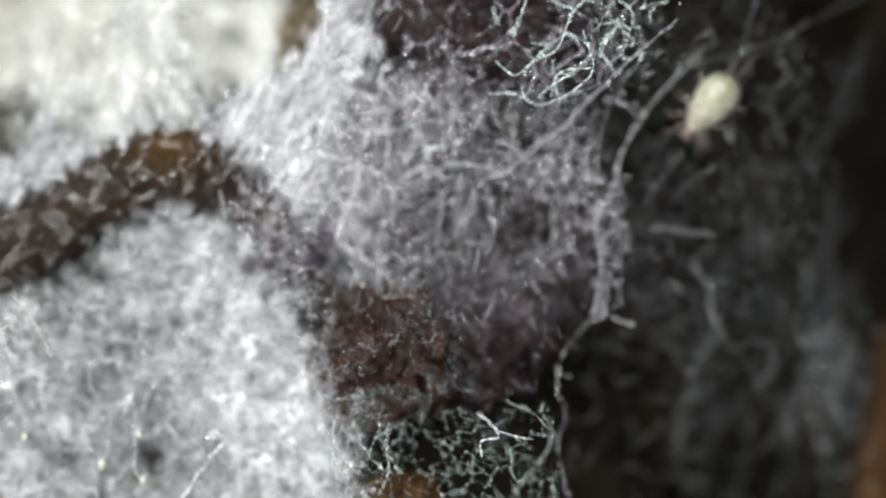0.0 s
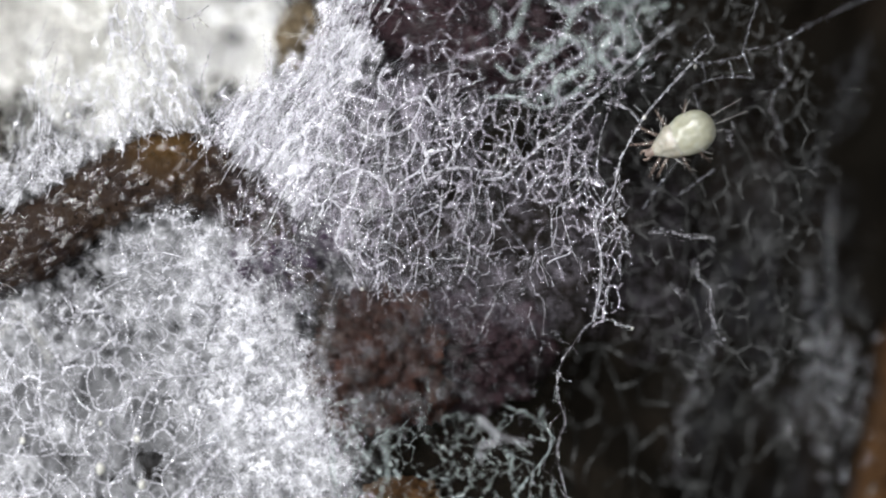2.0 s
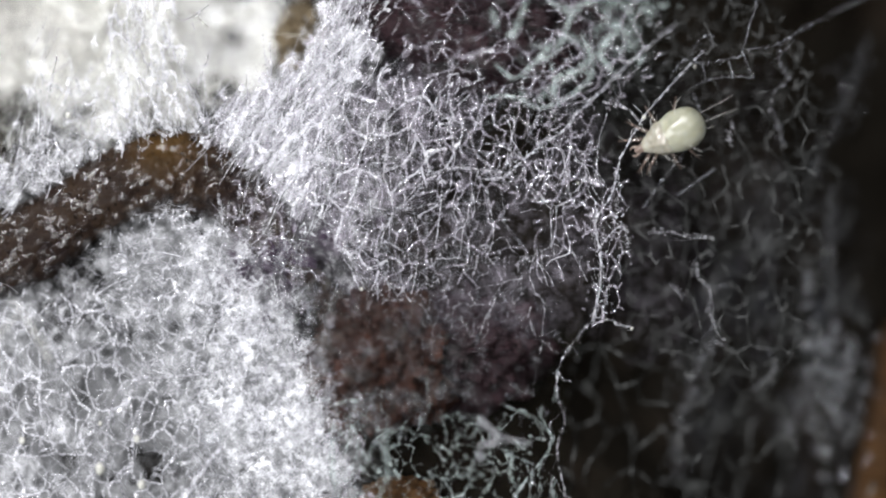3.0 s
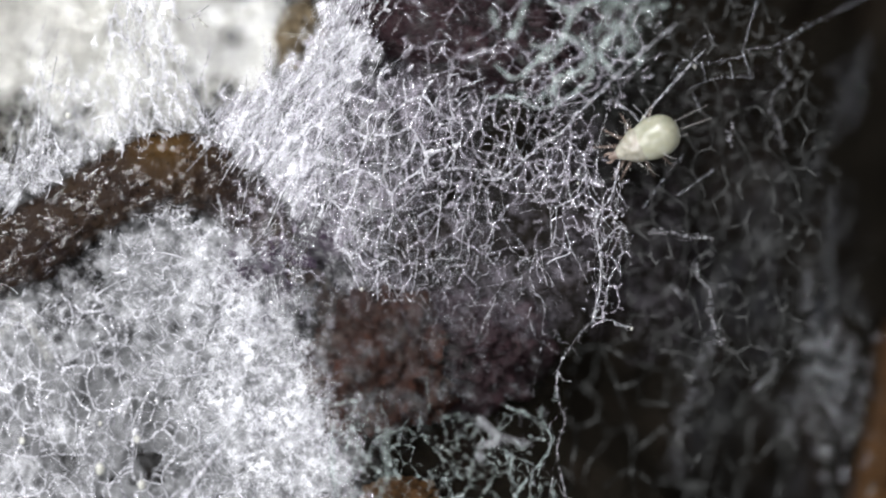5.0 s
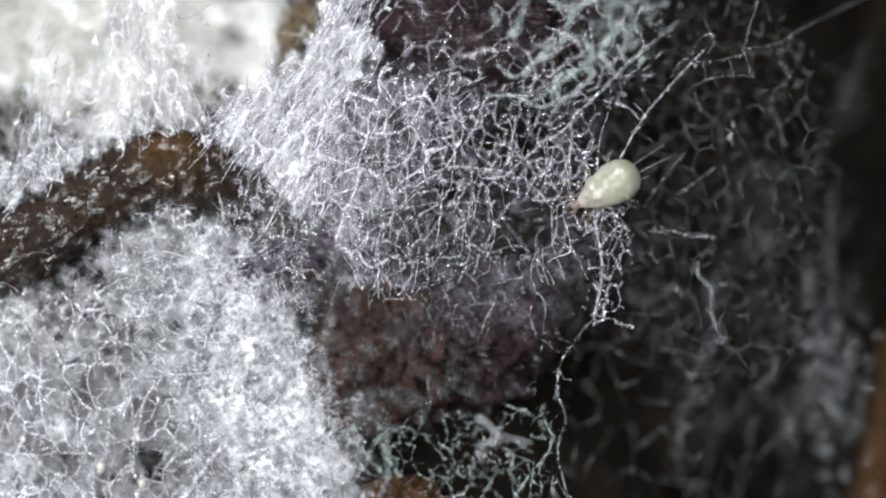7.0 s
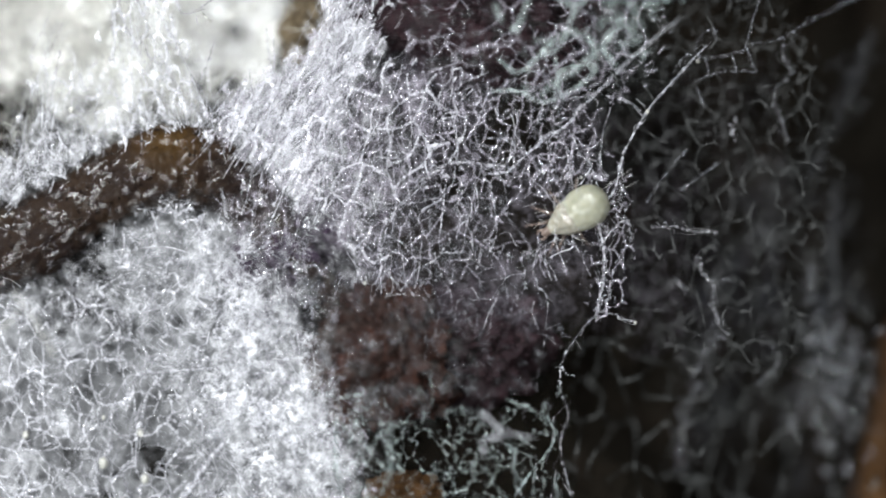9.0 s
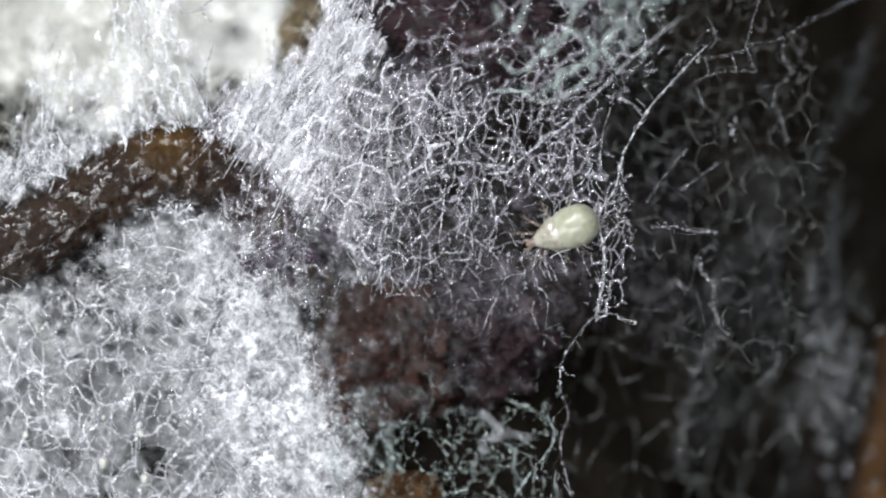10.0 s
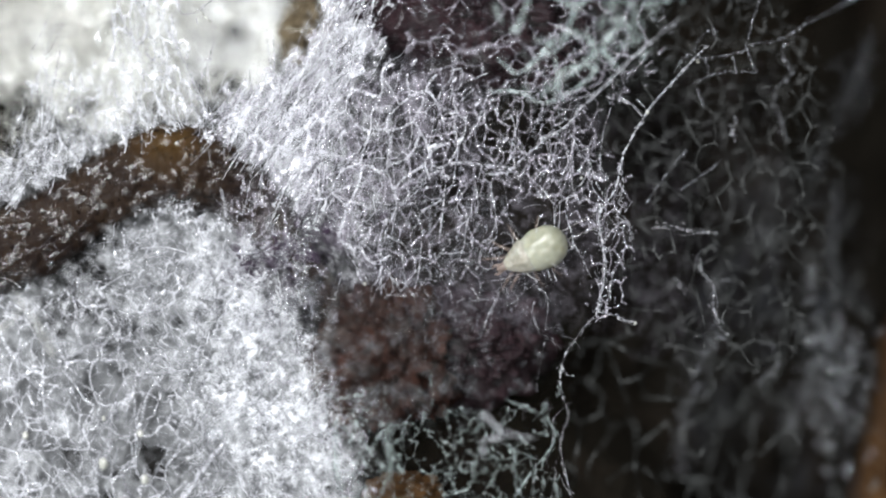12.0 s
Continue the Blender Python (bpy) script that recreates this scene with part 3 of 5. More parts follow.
def twig():
    """A curved wet piece of rotten root that rises out of the threads and dips into the soil again."""
    line = spline([(-160, 520, -0.05), (-40, 470, 0.0), (60, 425, 0.02), (150, 365, 0.03), (235, 318, 0.05), (310, 305, 0.05), (385, 325, 0.02),
                   (450, 380, -0.03), (510, 455, -0.06), (570, 520, -0.05), (640, 590, -0.06), (700, 660, -0.12)], 260)
    n, cols = len(line), 56
    s = np.linspace(0, 1, n)[:, None]
    a = np.linspace(0, 2 * np.pi, cols, endpoint=False)[None]
    t = np.gradient(line[:, :2], axis=0)
    t /= np.linalg.norm(t, axis=1, keepdims=True)
    side = np.stack([-t[:, 1], t[:, 0]], -1)
    rad = 66 + 6 * np.sin(s * 17) - 14 * smooth(0.45, 0.75, s)
    k = [noise.fractal(Vector((3 * math.cos(y), 3 * math.sin(y), x * 26)), 0.6, 2.1, 7) for x in s[:, 0] for y in a[0]]
    rr = rad * (1 + 0.13 * np.array(k).reshape(n, cols))
    off, up = rr * np.cos(a), rr * np.sin(a) * 0.75
    v = metres(line[:, :1] + side[:, :1] * off, line[:, 1:2] + side[:, 1:] * off, line[:, 2:] - 0.14 + up * UNIT * 1e3)
    i = np.arange(n - 1)[:, None] * cols
    j = np.arange(cols)[None]
    q = np.stack([i + j, i + (j + 1) % cols, i + cols + (j + 1) % cols, i + cols + j], -1).reshape(-1, 4)
    ob = tagged(new("rotten_root", arrays_mesh("rotten_root", v.reshape(-1, 3), q, WOOD)), "curved wet dark brown rotten root among white mycelium", "root")
    add_grains(ob, v[:190, 4:25].reshape(-1, 3), 290, WOOD, 1.4, 4.2)


twig()
lump("bark_crumb", 670, 640, -0.09, 125, 130, 0.24, RED, "red-brown rotten bark crumb on black soil", "bark crumb", 20, seed=1, grains=120)
lump("bark_crumb", 820, 620, -0.25, 140, 110, 0.22, PLUM, "dark plum-brown rotten bark crumb on black soil", "bark crumb", -10, seed=6, grains=90)
lump("bark_crumb", 850, 25, -0.20, 220, 120, 0.28, PLUM, "dark plum-brown rotten bark crumb under the web", "bark crumb", 10, seed=2, grains=120)
lump("bark_crumb", 760, 330, -0.52, 250, 190, 0.24, VIOLET, "dark violet-brown rotten bark crumb under the open web", "bark crumb", 10, seed=8, grains=60)
lump("bark_crumb", 500, 470, -0.30, 110, 120, 0.22, VIOLET, "dark violet-brown rotten bark crumb beside the root", "bark crumb", 40, seed=11, grains=60)
lump("bark_crumb", 705, 895, -0.02, 70, 48, 0.12, ORANGE, "orange-brown rotten bark crumb on black soil", "bark crumb", 0, seed=3)
lump("tan_crumb", 532, 62, -0.36, 42, 60, 0.16, TAN, "tan crumb of rotten wood among white threads", "wood crumb", 20, seed=4)
lump("wood_splinter", 1596, 810, -0.75, 62, 260, 0.30, ORANGE, "orange-brown splinter of wood beside black soil", "wood splinter", 7, seed=5, rough=0.3)

# ---- the mycelium ----
def soft(field, lo, hi, base=0.15):
    return lambda u, v: base + (1 - base) * smooth(lo, hi, field(u, v))


cushion = [(-150, -120), (250, -120), (600, -120), (580, 60), (470, 160), (400, 240), (240, 280), (100, 350), (-150, 450)]
tagged(sheet("mycelium_felt", -160, 640, -140, 440, 260, 200, lambda u, v: -0.50 + 0.09 * W60(u, v) + 0.025 * W25(u, v) + 0.006 * W10(u, v) - 0.1 * smooth(200, 420, u), FELT,
             lambda u, v: inside(cushion, u + 30 * W25(u, v), v + 30 * W25(v, u)) & (bell(u, v, 380, 165, 52, 34) + 0.58 * bell(u, v, 408, 62, 30, 20) + 0.4 * bell(u, v, 150, 215, 30, 14) < 0.5 + 0.15 * W25(u, v))),
       "soft cream-white cushion of mycelium felt on soil", "mycelium", kind="stuff")
loose = [(-150, 545), (60, 520), (170, 520), (240, 640), (330, 760), (420, 1000), (-150, 1000)]
mat_poly = [(185, 430), (250, 380), (340, 374), (408, 432), (458, 505), (512, 552), (542, 640), (580, 690), (600, 760), (612, 1000), (400, 1000), (330, 770), (235, 650), (190, 560)]
tagged(sheet("mycelium_felt", -160, 640, 360, 1010, 260, 220, lambda u, v: -0.17 + 0.04 * W60(u, v) + 0.03 * W25(u, v) + 0.015 * W10(u, v) - 0.05 * smooth(300, 150, u), FELT_GREY,
             lambda u, v: (inside(mat_poly, u + 25 * W25(u, v), v + 25 * W25(v, u)) | inside(loose, u, v)) & (W60(u, v) + 0.5 * W25(u, v) > -1.4) & (bell(u, v, 115, 560, 80, 60) + bell(u, v, 265, 835, 50, 45) + 0.6 * bell(u, v, 160, 800, 25, 50) < 0.75 + 0.2 * W25(v, u))),
       "grey cushion of mycelium felt with dark gaps", "mycelium", kind="stuff")

def rnd(u, lo, hi):
    return lo + (hi - lo) * rng.random(len(u))


mass = [(-120, -100), (290, -100), (330, 120), (350, 215), (215, 255), (100, 310), (-120, 370)]
u, v = scatter(mass, 900)
patch("mycelium_mass", [fuzz(u, v, rnd(u, -0.5, -0.25), 110, curl=0.3, rise=0.4, radius=1.0, k=12), lace(mass, -0.5, -0.36, 22, 1.9, 3.0, rough=0.004), honey(mass, 26, -0.4, -0.2, soft(W60, -0.4, 0.6, 0.4), radius=0.7)], HYPHA_CREAM,
      "dense cream-white mass of mycelium beside the root")
hollow = [(270, -100), (620, -100), (570, 90), (440, 170), (350, 210)]
u, v = scatter(hollow, 220, soft(W60, -0.4, 0.5))
patch("mycelium_veil", [fuzz(u[:90], v[:90], rnd(u[:90], -0.5, -0.15), 150, curl=0.2, rise=0.3, radius=0.7, k=12), foam(hollow, 50, -0.5, -0.3, 9, 2.5, 20, 1.5, soft(W60, -0.5, 0.5, 0.3))], HYPHA_CREAM,
      "loose cream veil of mycelium over grey hollows")

film("mycelium_haze", hollow, -0.5, -0.35, FILM, "cream haze of mycelium over grey hollows", 0.55, None, 50)

# the fan that hangs above the root
fan_a = [(195, -60), (285, -60), (315, 90), (365, 210), (335, 240), (200, 262), (185, 120)]
u, v = scatter(fan_a, 90, None, 10)
u2, v2 = scatter([(70, 90), (110, 90), (150, 250), (100, 320), (0, 370), (-60, 380), (20, 250)], 60, soft(W60, -0.5, 0.5))
side = [(60, 120), (185, 150), (200, 250), (110, 320), (0, 370), (-80, 390), (-80, 330), (40, 270)]
patch("mycelium_fan", [fuzz(u[:30], v[:30], rnd(u[:30], -0.06, 0.08), 150, 82, 16, curl=0.14, radius=0.6, k=14), honey(fan_a, 10, -0.1, 0.03, radius=0.5, angle=84, stretch=1.8), fuzz(*scatter(fan_a, 60, None, 20), rng.uniform(-0.1, 0.04, 60), 120, 84, 22, curl=0.15, radius=0.5, k=10),
                       foam(fan_a, 22, -0.06, 0.03, 3.4, 1.4, 82, 2.6), fuzz(u2[:25], v2[:25], rnd(u2[:25], -0.12, 0.0), 130, 102, 16, curl=0.16, radius=0.7, k=12)
                       ], HYPHA_BRIGHT, "white fan of straight mycelium threads above the root")
film("mycelium_haze", fan_a, -0.14, -0.03, FILM_UPRIGHT, "white haze of upright mycelium threads above the root", 0.6, None, 30)
film("mycelium_haze", side, -0.24, -0.12, FILM_UPRIGHT, "white haze of mycelium threads beside the root", 0.5, None, 35)
film("mycelium_haze", side, -0.12, 0.0, FILM, "white haze of mycelium threads beside the root", 0.25, None, 35)
patch("mycelium_veil", [honey(side, 11, -0.12, 0.0, soft(W60, -0.6, 0.4, 0.5), radius=0.5, angle=95, stretch=1.5), fuzz(*scatter(side, 80), rng.uniform(-0.15, 0.02, 80), 70, 95, 45, curl=0.25, radius=0.55, k=10), foam(side, 20, -0.12, 0.02, 3.2, 1.5, 100, 1.8, soft(W60, -0.6, 0.4, 0.3))],
      HYPHA_BRIGHT, "white mycelium veil of upright threads beside the root")
fringe = [(-80, 340), (60, 295), (150, 250), (230, 228), (370, 228), (300, 243), (190, 262), (120, 308), (0, 368), (-80, 405)]
u, v = scatter(fringe, 150, None, 8)
patch("mycelium_fringe", [fuzz(u[:50], v[:50], rnd(u[:50], -0.06, 0.06), 36, 75, 70, curl=0.3, rise=0.3, radius=0.7), fuzz(*scatter(fringe, 130, None, 14), rng.uniform(-0.08, 0.05, 130), 26, 75, 90, curl=0.25, radius=0.55), honey(fringe, 12, -0.03, 0.07, radius=0.65)],
      HYPHA_BRIGHT, "white fringe of mycelium along the upper edge of the root")

film("mycelium_haze", fringe, -0.08, 0.0, FILM, "white haze along the upper edge of the root", 0.7, edge=10)

# the diagonal fan
big_fan = [(600, -60), (705, -60), (692, 40), (650, 120), (605, 185), (578, 260), (560, 340), (545, 420), (490, 350), (440, 300), (350, 240), (400, 178), (470, 140), (545, 90)]
u, v = scatter(big_fan, 220, None, 22)
film("mycelium_haze", big_fan, -0.2, -0.12, FILM_FAN, "soft white haze inside the diagonal fan of threads", 0.7)
film("mycelium_haze", big_fan, -0.1, -0.02, FILM_FAN, "soft white haze inside the diagonal fan of threads", 0.7)
patch("mycelium_fan", [fuzz(u[:50], v[:50], rnd(u[:50], -0.04, 0.07), 150, 120, 20, curl=0.14, radius=0.6, k=14), fuzz(*scatter(big_fan, 130, soft(W25, -0.5, 0.5, 0.2), 40), rng.uniform(-0.08, 0.05, 130), 80, 121, 34, curl=0.22, radius=0.5, k=10), fuzz(*scatter(big_fan, 120, None, 18), rng.uniform(0.0, 0.06, 120), 130, 121, 11, curl=0.1, radius=0.42, k=14),
                       foam(big_fan, 20, 0.0, 0.05, 2.6, 1.2, 120, 3.4)], HYPHA_BRIGHT, "dense white diagonal fan of mycelium threads")

patch("mycelium_fan", [foam(big_fan, 12, -0.08, -0.01, 4.6, 1.2, 122, 3.0, torn=0.02)], HYPHA, "webbed white membrane inside the diagonal fan")

# the fluffy mat
ridge = lambda u, v: 0.36 + 0.68 * smooth(-170, -40, u - v + 90 * W150(u, v) + 70)
u, v = scatter(mat_poly, 260, soft(W60, -0.6, 0.6, 0.4))
film("mycelium_haze", mat_poly, -0.2, -0.1, FILM, "soft white haze in the fluffy mycelium mat", 0.9, ridge, 40)
film("mycelium_haze", mat_poly, -0.1, 0.0, FILM, "soft white haze in the fluffy mycelium mat", 0.6, lambda u, v: 0.35 + 0.65 * smooth(250, 420, u + 60 * W60(u, v)), 45)
film("mycelium_haze", mat_poly, 0.0, 0.08, FILM, "soft white haze in the fluffy mycelium mat", 0.62, lambda u, v: 0.2 + 0.8 * smooth(300, 450, u + 60 * W60(v, u)), 45)
patch("mycelium_mat", [foam(mat_poly, 17, -0.06, 0.01, 3.4, 1.3, 70, 1.2, ridge), honey(mat_poly, 24, 0.02, 0.11, soft(W60, -0.7, 0.4, 0.4), radius=0.45, jitter=0.34),
                       fuzz(u, v, rnd(u, -0.02, 0.12), 75, curl=0.2, rise=0.3, radius=0.6, k=13), fuzz(*scatter(mat_poly, 1300, lambda u, v: ridge(u, v) * smooth(-0.9, 0.6, W25(u, v))), rng.uniform(-0.06, 0.1, 1300), 36, curl=0.12, rise=0.25, radius=0.42, k=9), fuzz(*scatter(mat_poly, 160), rng.uniform(0.0, 0.1, 160), 90, curl=0.08, rise=0.2, radius=0.45, k=14)], HYPHA_BRIGHT,
      "dense fluffy white mat of fine foamy mycelium threads")

brink = [(470, 500), (530, 540), (580, 620), (635, 700), (650, 950), (585, 950), (560, 720), (510, 600)]
film("mycelium_haze", brink, 0.05, 0.16, FILM, "thin white haze at the brink of the mycelium mat", 0.32, None, 40)
patch("mycelium_fringe", [honey(brink, 10, 0.04, 0.16, soft(W25, -0.6, 0.6, 0.35), radius=0.5, ragged=45), foam(brink, 20, 0.04, 0.16, 3.2, 1.4, 0, 1, soft(W25, -0.6, 0.6, 0.2), 50)], HYPHA, "ragged white fringe at the brink of the mycelium mat")

# the loose web below the root
holes = lambda u, v: np.clip(1 - 1.1 * bell(u, v, 115, 560, 75, 55) - 0.8 * bell(u, v, 265, 830, 45, 40) - 0.6 * bell(u, v, 230, 720, 40, 60), 0.03, 1)
u2, v2 = scatter(loose, 130, lambda u, v: holes(u, v) * (0.2 + 0.8 * smooth(-0.5, 0.5, W60(u, v))))
patch("mycelium_web", [fuzz(*scatter(loose, 400, lambda u, v: holes(u, v) * (0.2 + 0.8 * smooth(-0.5, 0.5, W60(v, u)))), rng.uniform(-0.15, 0.05, 400), 55, curl=0.15, rise=0.2, radius=0.34, k=9),
                       foam(loose, 26, -0.12, 0.02, 2.6, 1.3, 100, 1.2, lambda u, v: 0.3 + 0.5 * holes(u, v) + 0.25 * W60(u, v)), foam(loose, 48, -0.04, 0.08, 2.8, 1.3, 80, 1.4, lambda u, v: 0.45 + 0.4 * holes(u, v) + 0.2 * W60(v, u)), fuzz(u2, v2, rnd(u2, -0.12, 0.08), 90, curl=0.25, rise=0.4, radius=0.75, k=12)], HYPHA_BRIGHT,
      "loose greyish white mycelium web with dark hollows")
film("mycelium_haze", loose, -0.3, -0.16, FILM, "greyish white haze in the loose mycelium web", 0.34, lambda u, v: 0.35 + 0.65 * holes(u, v), 40)
film("mycelium_haze", loose, -0.14, 0.0, FILM, "greyish white haze in the loose mycelium web", 0.25, lambda u, v: holes(u, v) * (0.2 + 0.8 * smooth(-0.4, 0.5, W60(u, v))))
film("mycelium_haze", [(-100, 640), (80, 650), (150, 720), (140, 960), (-100, 960)], 0.0, 0.08, FILM, "white haze of loose mycelium beside dark hollows", 0.35, lambda u, v: smooth(-0.4, 0.5, W60(u, v)), 50)
film("mycelium_haze", [(-100, 500), (60, 530), (90, 640), (-100, 660)], 0.1, 0.2, FILM, "white haze of loose mycelium below the root", 0.25, None, 50)
pit = [(110, 470), (200, 450), (215, 560), (170, 640), (60, 620), (60, 520)]
u, v = scatter(pit, 60)
patch("mycelium_veil", [honey(pit, 22, -0.15, 0.02, radius=0.8), fuzz(u, v, rnd(u, -0.3, -0.1), 90, radius=0.8, k=12)], HYPHA, "thin white threads across a dark hollow below the root")
film("mycelium_haze", [(90, 480), (130, 455), (215, 440), (225, 560), (170, 640), (40, 620), (30, 530)], -0.16, -0.04, FILM, "thin grey haze across a dark hollow below the root", 0.36, None, 30)

# the open web
web = [(540, 190), (600, 190), (690, 140), (800, 125), (900, 150), (1010, 190), (1060, 230), (1040, 330), (1010, 470), (880, 500), (740, 545), (660, 545), (590, 430), (530, 340)]
left_web = [(530, 200), (620, 170), (690, 130), (800, 130), (830, 200), (800, 290), (720, 360), (640, 400), (680, 480), (660, 545), (590, 430), (530, 340)]
fade = lambda u, v: (0.15 + 0.85 * smooth(960, 600, u)) * (0.4 + 0.6 * smooth(-0.6, 0.5, W60(u, v))) * (1 - 0.75 * bell(u, v, 920, 400, 70, 50)) * (1 - 0.5 * bell(u, v, 630, 200, 50, 50))
part_fade = lambda u, v: 0.4 + 0.5 * fade(u, v)
hw = lambda u, v: -0.03 + 0.06 * smooth(900, 550, u)
u4, v4 = scatter(web, 260, part_fade)
hang = [(530, 330), (600, 250), (700, 330), (900, 380), (1030, 330), (1060, 420), (1030, 560), (900, 590), (760, 600), (640, 580), (570, 470)]
drape = lambda u, v: 0.13 * smooth(470, 560, v) * bell(u, v, 700, 600, 170, 200)
lip = [(560, 470), (640, 500), (760, 500), (900, 480), (1000, 470), (980, 560), (860, 590), (740, 590), (640, 580)]
full = lambda u, v: 1.2 - 0.9 * bell(u, v, 925, 400, 55, 40) - 0.25 * W60(v, u) * smooth(650, 900, u)
patch("mycelium_web", [foam(left_web, 20, -0.08, 0.0, 1.9, 0.9, 102, 1.6, full, base=hw),
                       foam([(770, 190), (900, 180), (1010, 210), (1010, 370), (900, 330), (790, 390)], 20, -0.05, 0.02, 1.9, 0.9, 100, 1.5, None, 30, base=hw), foam(web, 32, -0.07, 0.01, 1.9, 0.9, 95, 1.4, lambda u, v: full(u, v) - 0.25 * smooth(800, 900, u), base=hw), honey(hang, 24, -0.06, 0.04, lambda u, v: full(u, v) - 0.55 * smooth(520, 580, v), radius=0.55, jitter=0.32, ragged=60, sag=0.1, base=drape), fuzz(*scatter(lip, 34, None, 40), rng.uniform(0.04, 0.14, 34), 60, 85, 40, curl=0.2, radius=0.5, k=11)], HYPHA, "open white mycelium web of glassy branching threads")
patch("mycelium_web", [foam(left_web, 38, -0.01, 0.05, 2.2, 0.95, 105, 1.8, full, base=hw), honey(left_web, 22, 0.0, 0.06, full, radius=0.55, base=hw, jitter=0.3, angle=105, stretch=1.8, sag=0.06, keep=0.85),
                       honey(web, 30, -0.03, 0.05, full, radius=0.55, base=hw, jitter=0.3, angle=100, stretch=1.7, sag=0.06, keep=0.85)],
      HYPHA_BRIGHT, "bright white threads of the mycelium web")
patch("mycelium_gossamer", [honey(web, 9, -0.14, -0.03, lambda u, v: full(u, v) - 0.5 * smooth(760, 920, u), radius=0.36, base=hw, jitter=0.34, sag=0.1), honey(hang, 13, -0.14, -0.04, lambda u, v: full(u, v) - 0.7 * smooth(740, 900, u), radius=0.34, jitter=0.36, ragged=50, sag=0.1)],
      HYPHA_GREY, "gossamer of the finest grey threads between the stouter ones")
haze = lambda u, v: 0.15 + 0.85 * fade(u, v)
film("mycelium_haze", web, -0.30, -0.18, FILM_GREY, "lavender grey haze of mycelium under the open web", 0.6, haze, 45)
film("mycelium_haze", left_web, -0.14, -0.04, FILM_GREY, "lavender grey haze of mycelium in the open web", 0.42, haze, 40)
film("mycelium_haze", [(530, 190), (640, 150), (700, 220), (690, 340), (650, 440), (640, 520), (570, 440), (530, 340)], -0.06, 0.03, FILM, "white haze where the fan frays into the open web", 0.34, None, 70)
film("mycelium_haze", lip, 0.02, 0.12, FILM_GREY, "grey haze where the web hangs over the bark", 0.07, None, 40)
film("mycelium_haze", hang, -0.12, -0.04, FILM_GREY, "thin grey haze of mycelium in the open web", 0.09, None, 50)
film("mycelium_haze", [(420, 380), (560, 400), (660, 560), (960, 500), (1040, 330), (1060, 560), (960, 720), (600, 760), (540, 620)], 0.12, 0.26, FILM_GREEN, "green-grey haze of mycelium over red-brown bark", 0.06, lambda u, v: 1.0 - 0.8 * smooth(680, 900, u), 40)
film("mycelium_haze", [(700, -60), (1190, -60), (1200, 120), (1060, 220), (720, 130)], 0.04, 0.2, FILM_GREEN, "green-grey haze of mycelium over a plum-brown crumb", 0.04, None, 40)
film("mycelium_haze", [(1040, 120), (1390, 100), (1410, 640), (1240, 640), (1060, 560)], -0.3, -0.15, FILM_GREY, "dim grey haze of mycelium over black hollows", 0.012, None, 50)
film("mycelium_haze", [(1040, 330), (1200, 330), (1260, 620), (1150, 640), (1040, 560)], -0.2, -0.1, FILM_GREY, "dim grey haze of mycelium over black hollows", 0.03, None, 50)
patch("mycelium_veil", [fuzz(u4, v4, hw(u4, v4) + rnd(u4, -0.34, -0.12), 130, curl=0.2, rise=0.3, radius=0.7, k=14), honey(web, 24, -0.3, -0.15, part_fade, radius=0.8)], HYPHA_GREY,
      "dim grey threads under the open web")

over = [(700, -60), (1150, -60), (1170, 90), (1060, 220), (820, 140), (720, 120)]
patch("mycelium_web", [foam(over, 24, 0.0, 0.08, 1.9, 0.95, 150, 1.4, lambda u, v: 0.55 + 0.45 * smooth(20, 130, v) + 0.25 * W60(u, v)), foam(over, 60, 0.08, 0.2, 3.4, 1.4, 140, 1.2, soft(W60, -0.4, 0.5, 0.5)),
                       honey(over, 17, -0.01, 0.07, lambda u, v: 0.35 + 0.5 * smooth(30, 130, v), radius=0.42, angle=150, stretch=1.4, jitter=0.34, sag=0.07)], HYPHA, "white web of stouter threads over a plum-brown crumb")
u, v = scatter(over, 800, soft(W25, -0.3, 0.6, 0.1))
patch("mycelium_fuzz", [fuzz(u, v, rnd(u, 0.03, 0.12), 17, curl=0.9, rise=0.4, radius=0.42, k=8)], HYPHA_GREY, "sparse greyish fuzz of short threads on a plum-brown crumb")
knot = [(1030, -60), (1150, -60), (1145, 50), (1090, 105), (1045, 60)]
aloft = [(880, -60), (1180, -60), (1190, 40), (1120, 120), (1060, 190), (960, 210), (890, 130)]
patch("mycelium_tuft", [foam(aloft, 80, 0.2, 0.32, 5.5, 1.6, 130, 1.2, soft(W60, -0.5, 0.5, 0.3)), foam(knot, 28, 0.26, 0.38, 3.0, 1.3, torn=0.3), fuzz(*scatter(knot, 16), rng.uniform(0.2, 0.36, 16), 70, curl=0.3, radius=0.7, k=12)], HYPHA_GREEN, "raised greenish white tuft of mycelium")

film("mycelium_haze", knot, 0.22, 0.34, FILM_GREEN, "greenish white haze of a raised mycelium tuft", 0.06, None, 40)

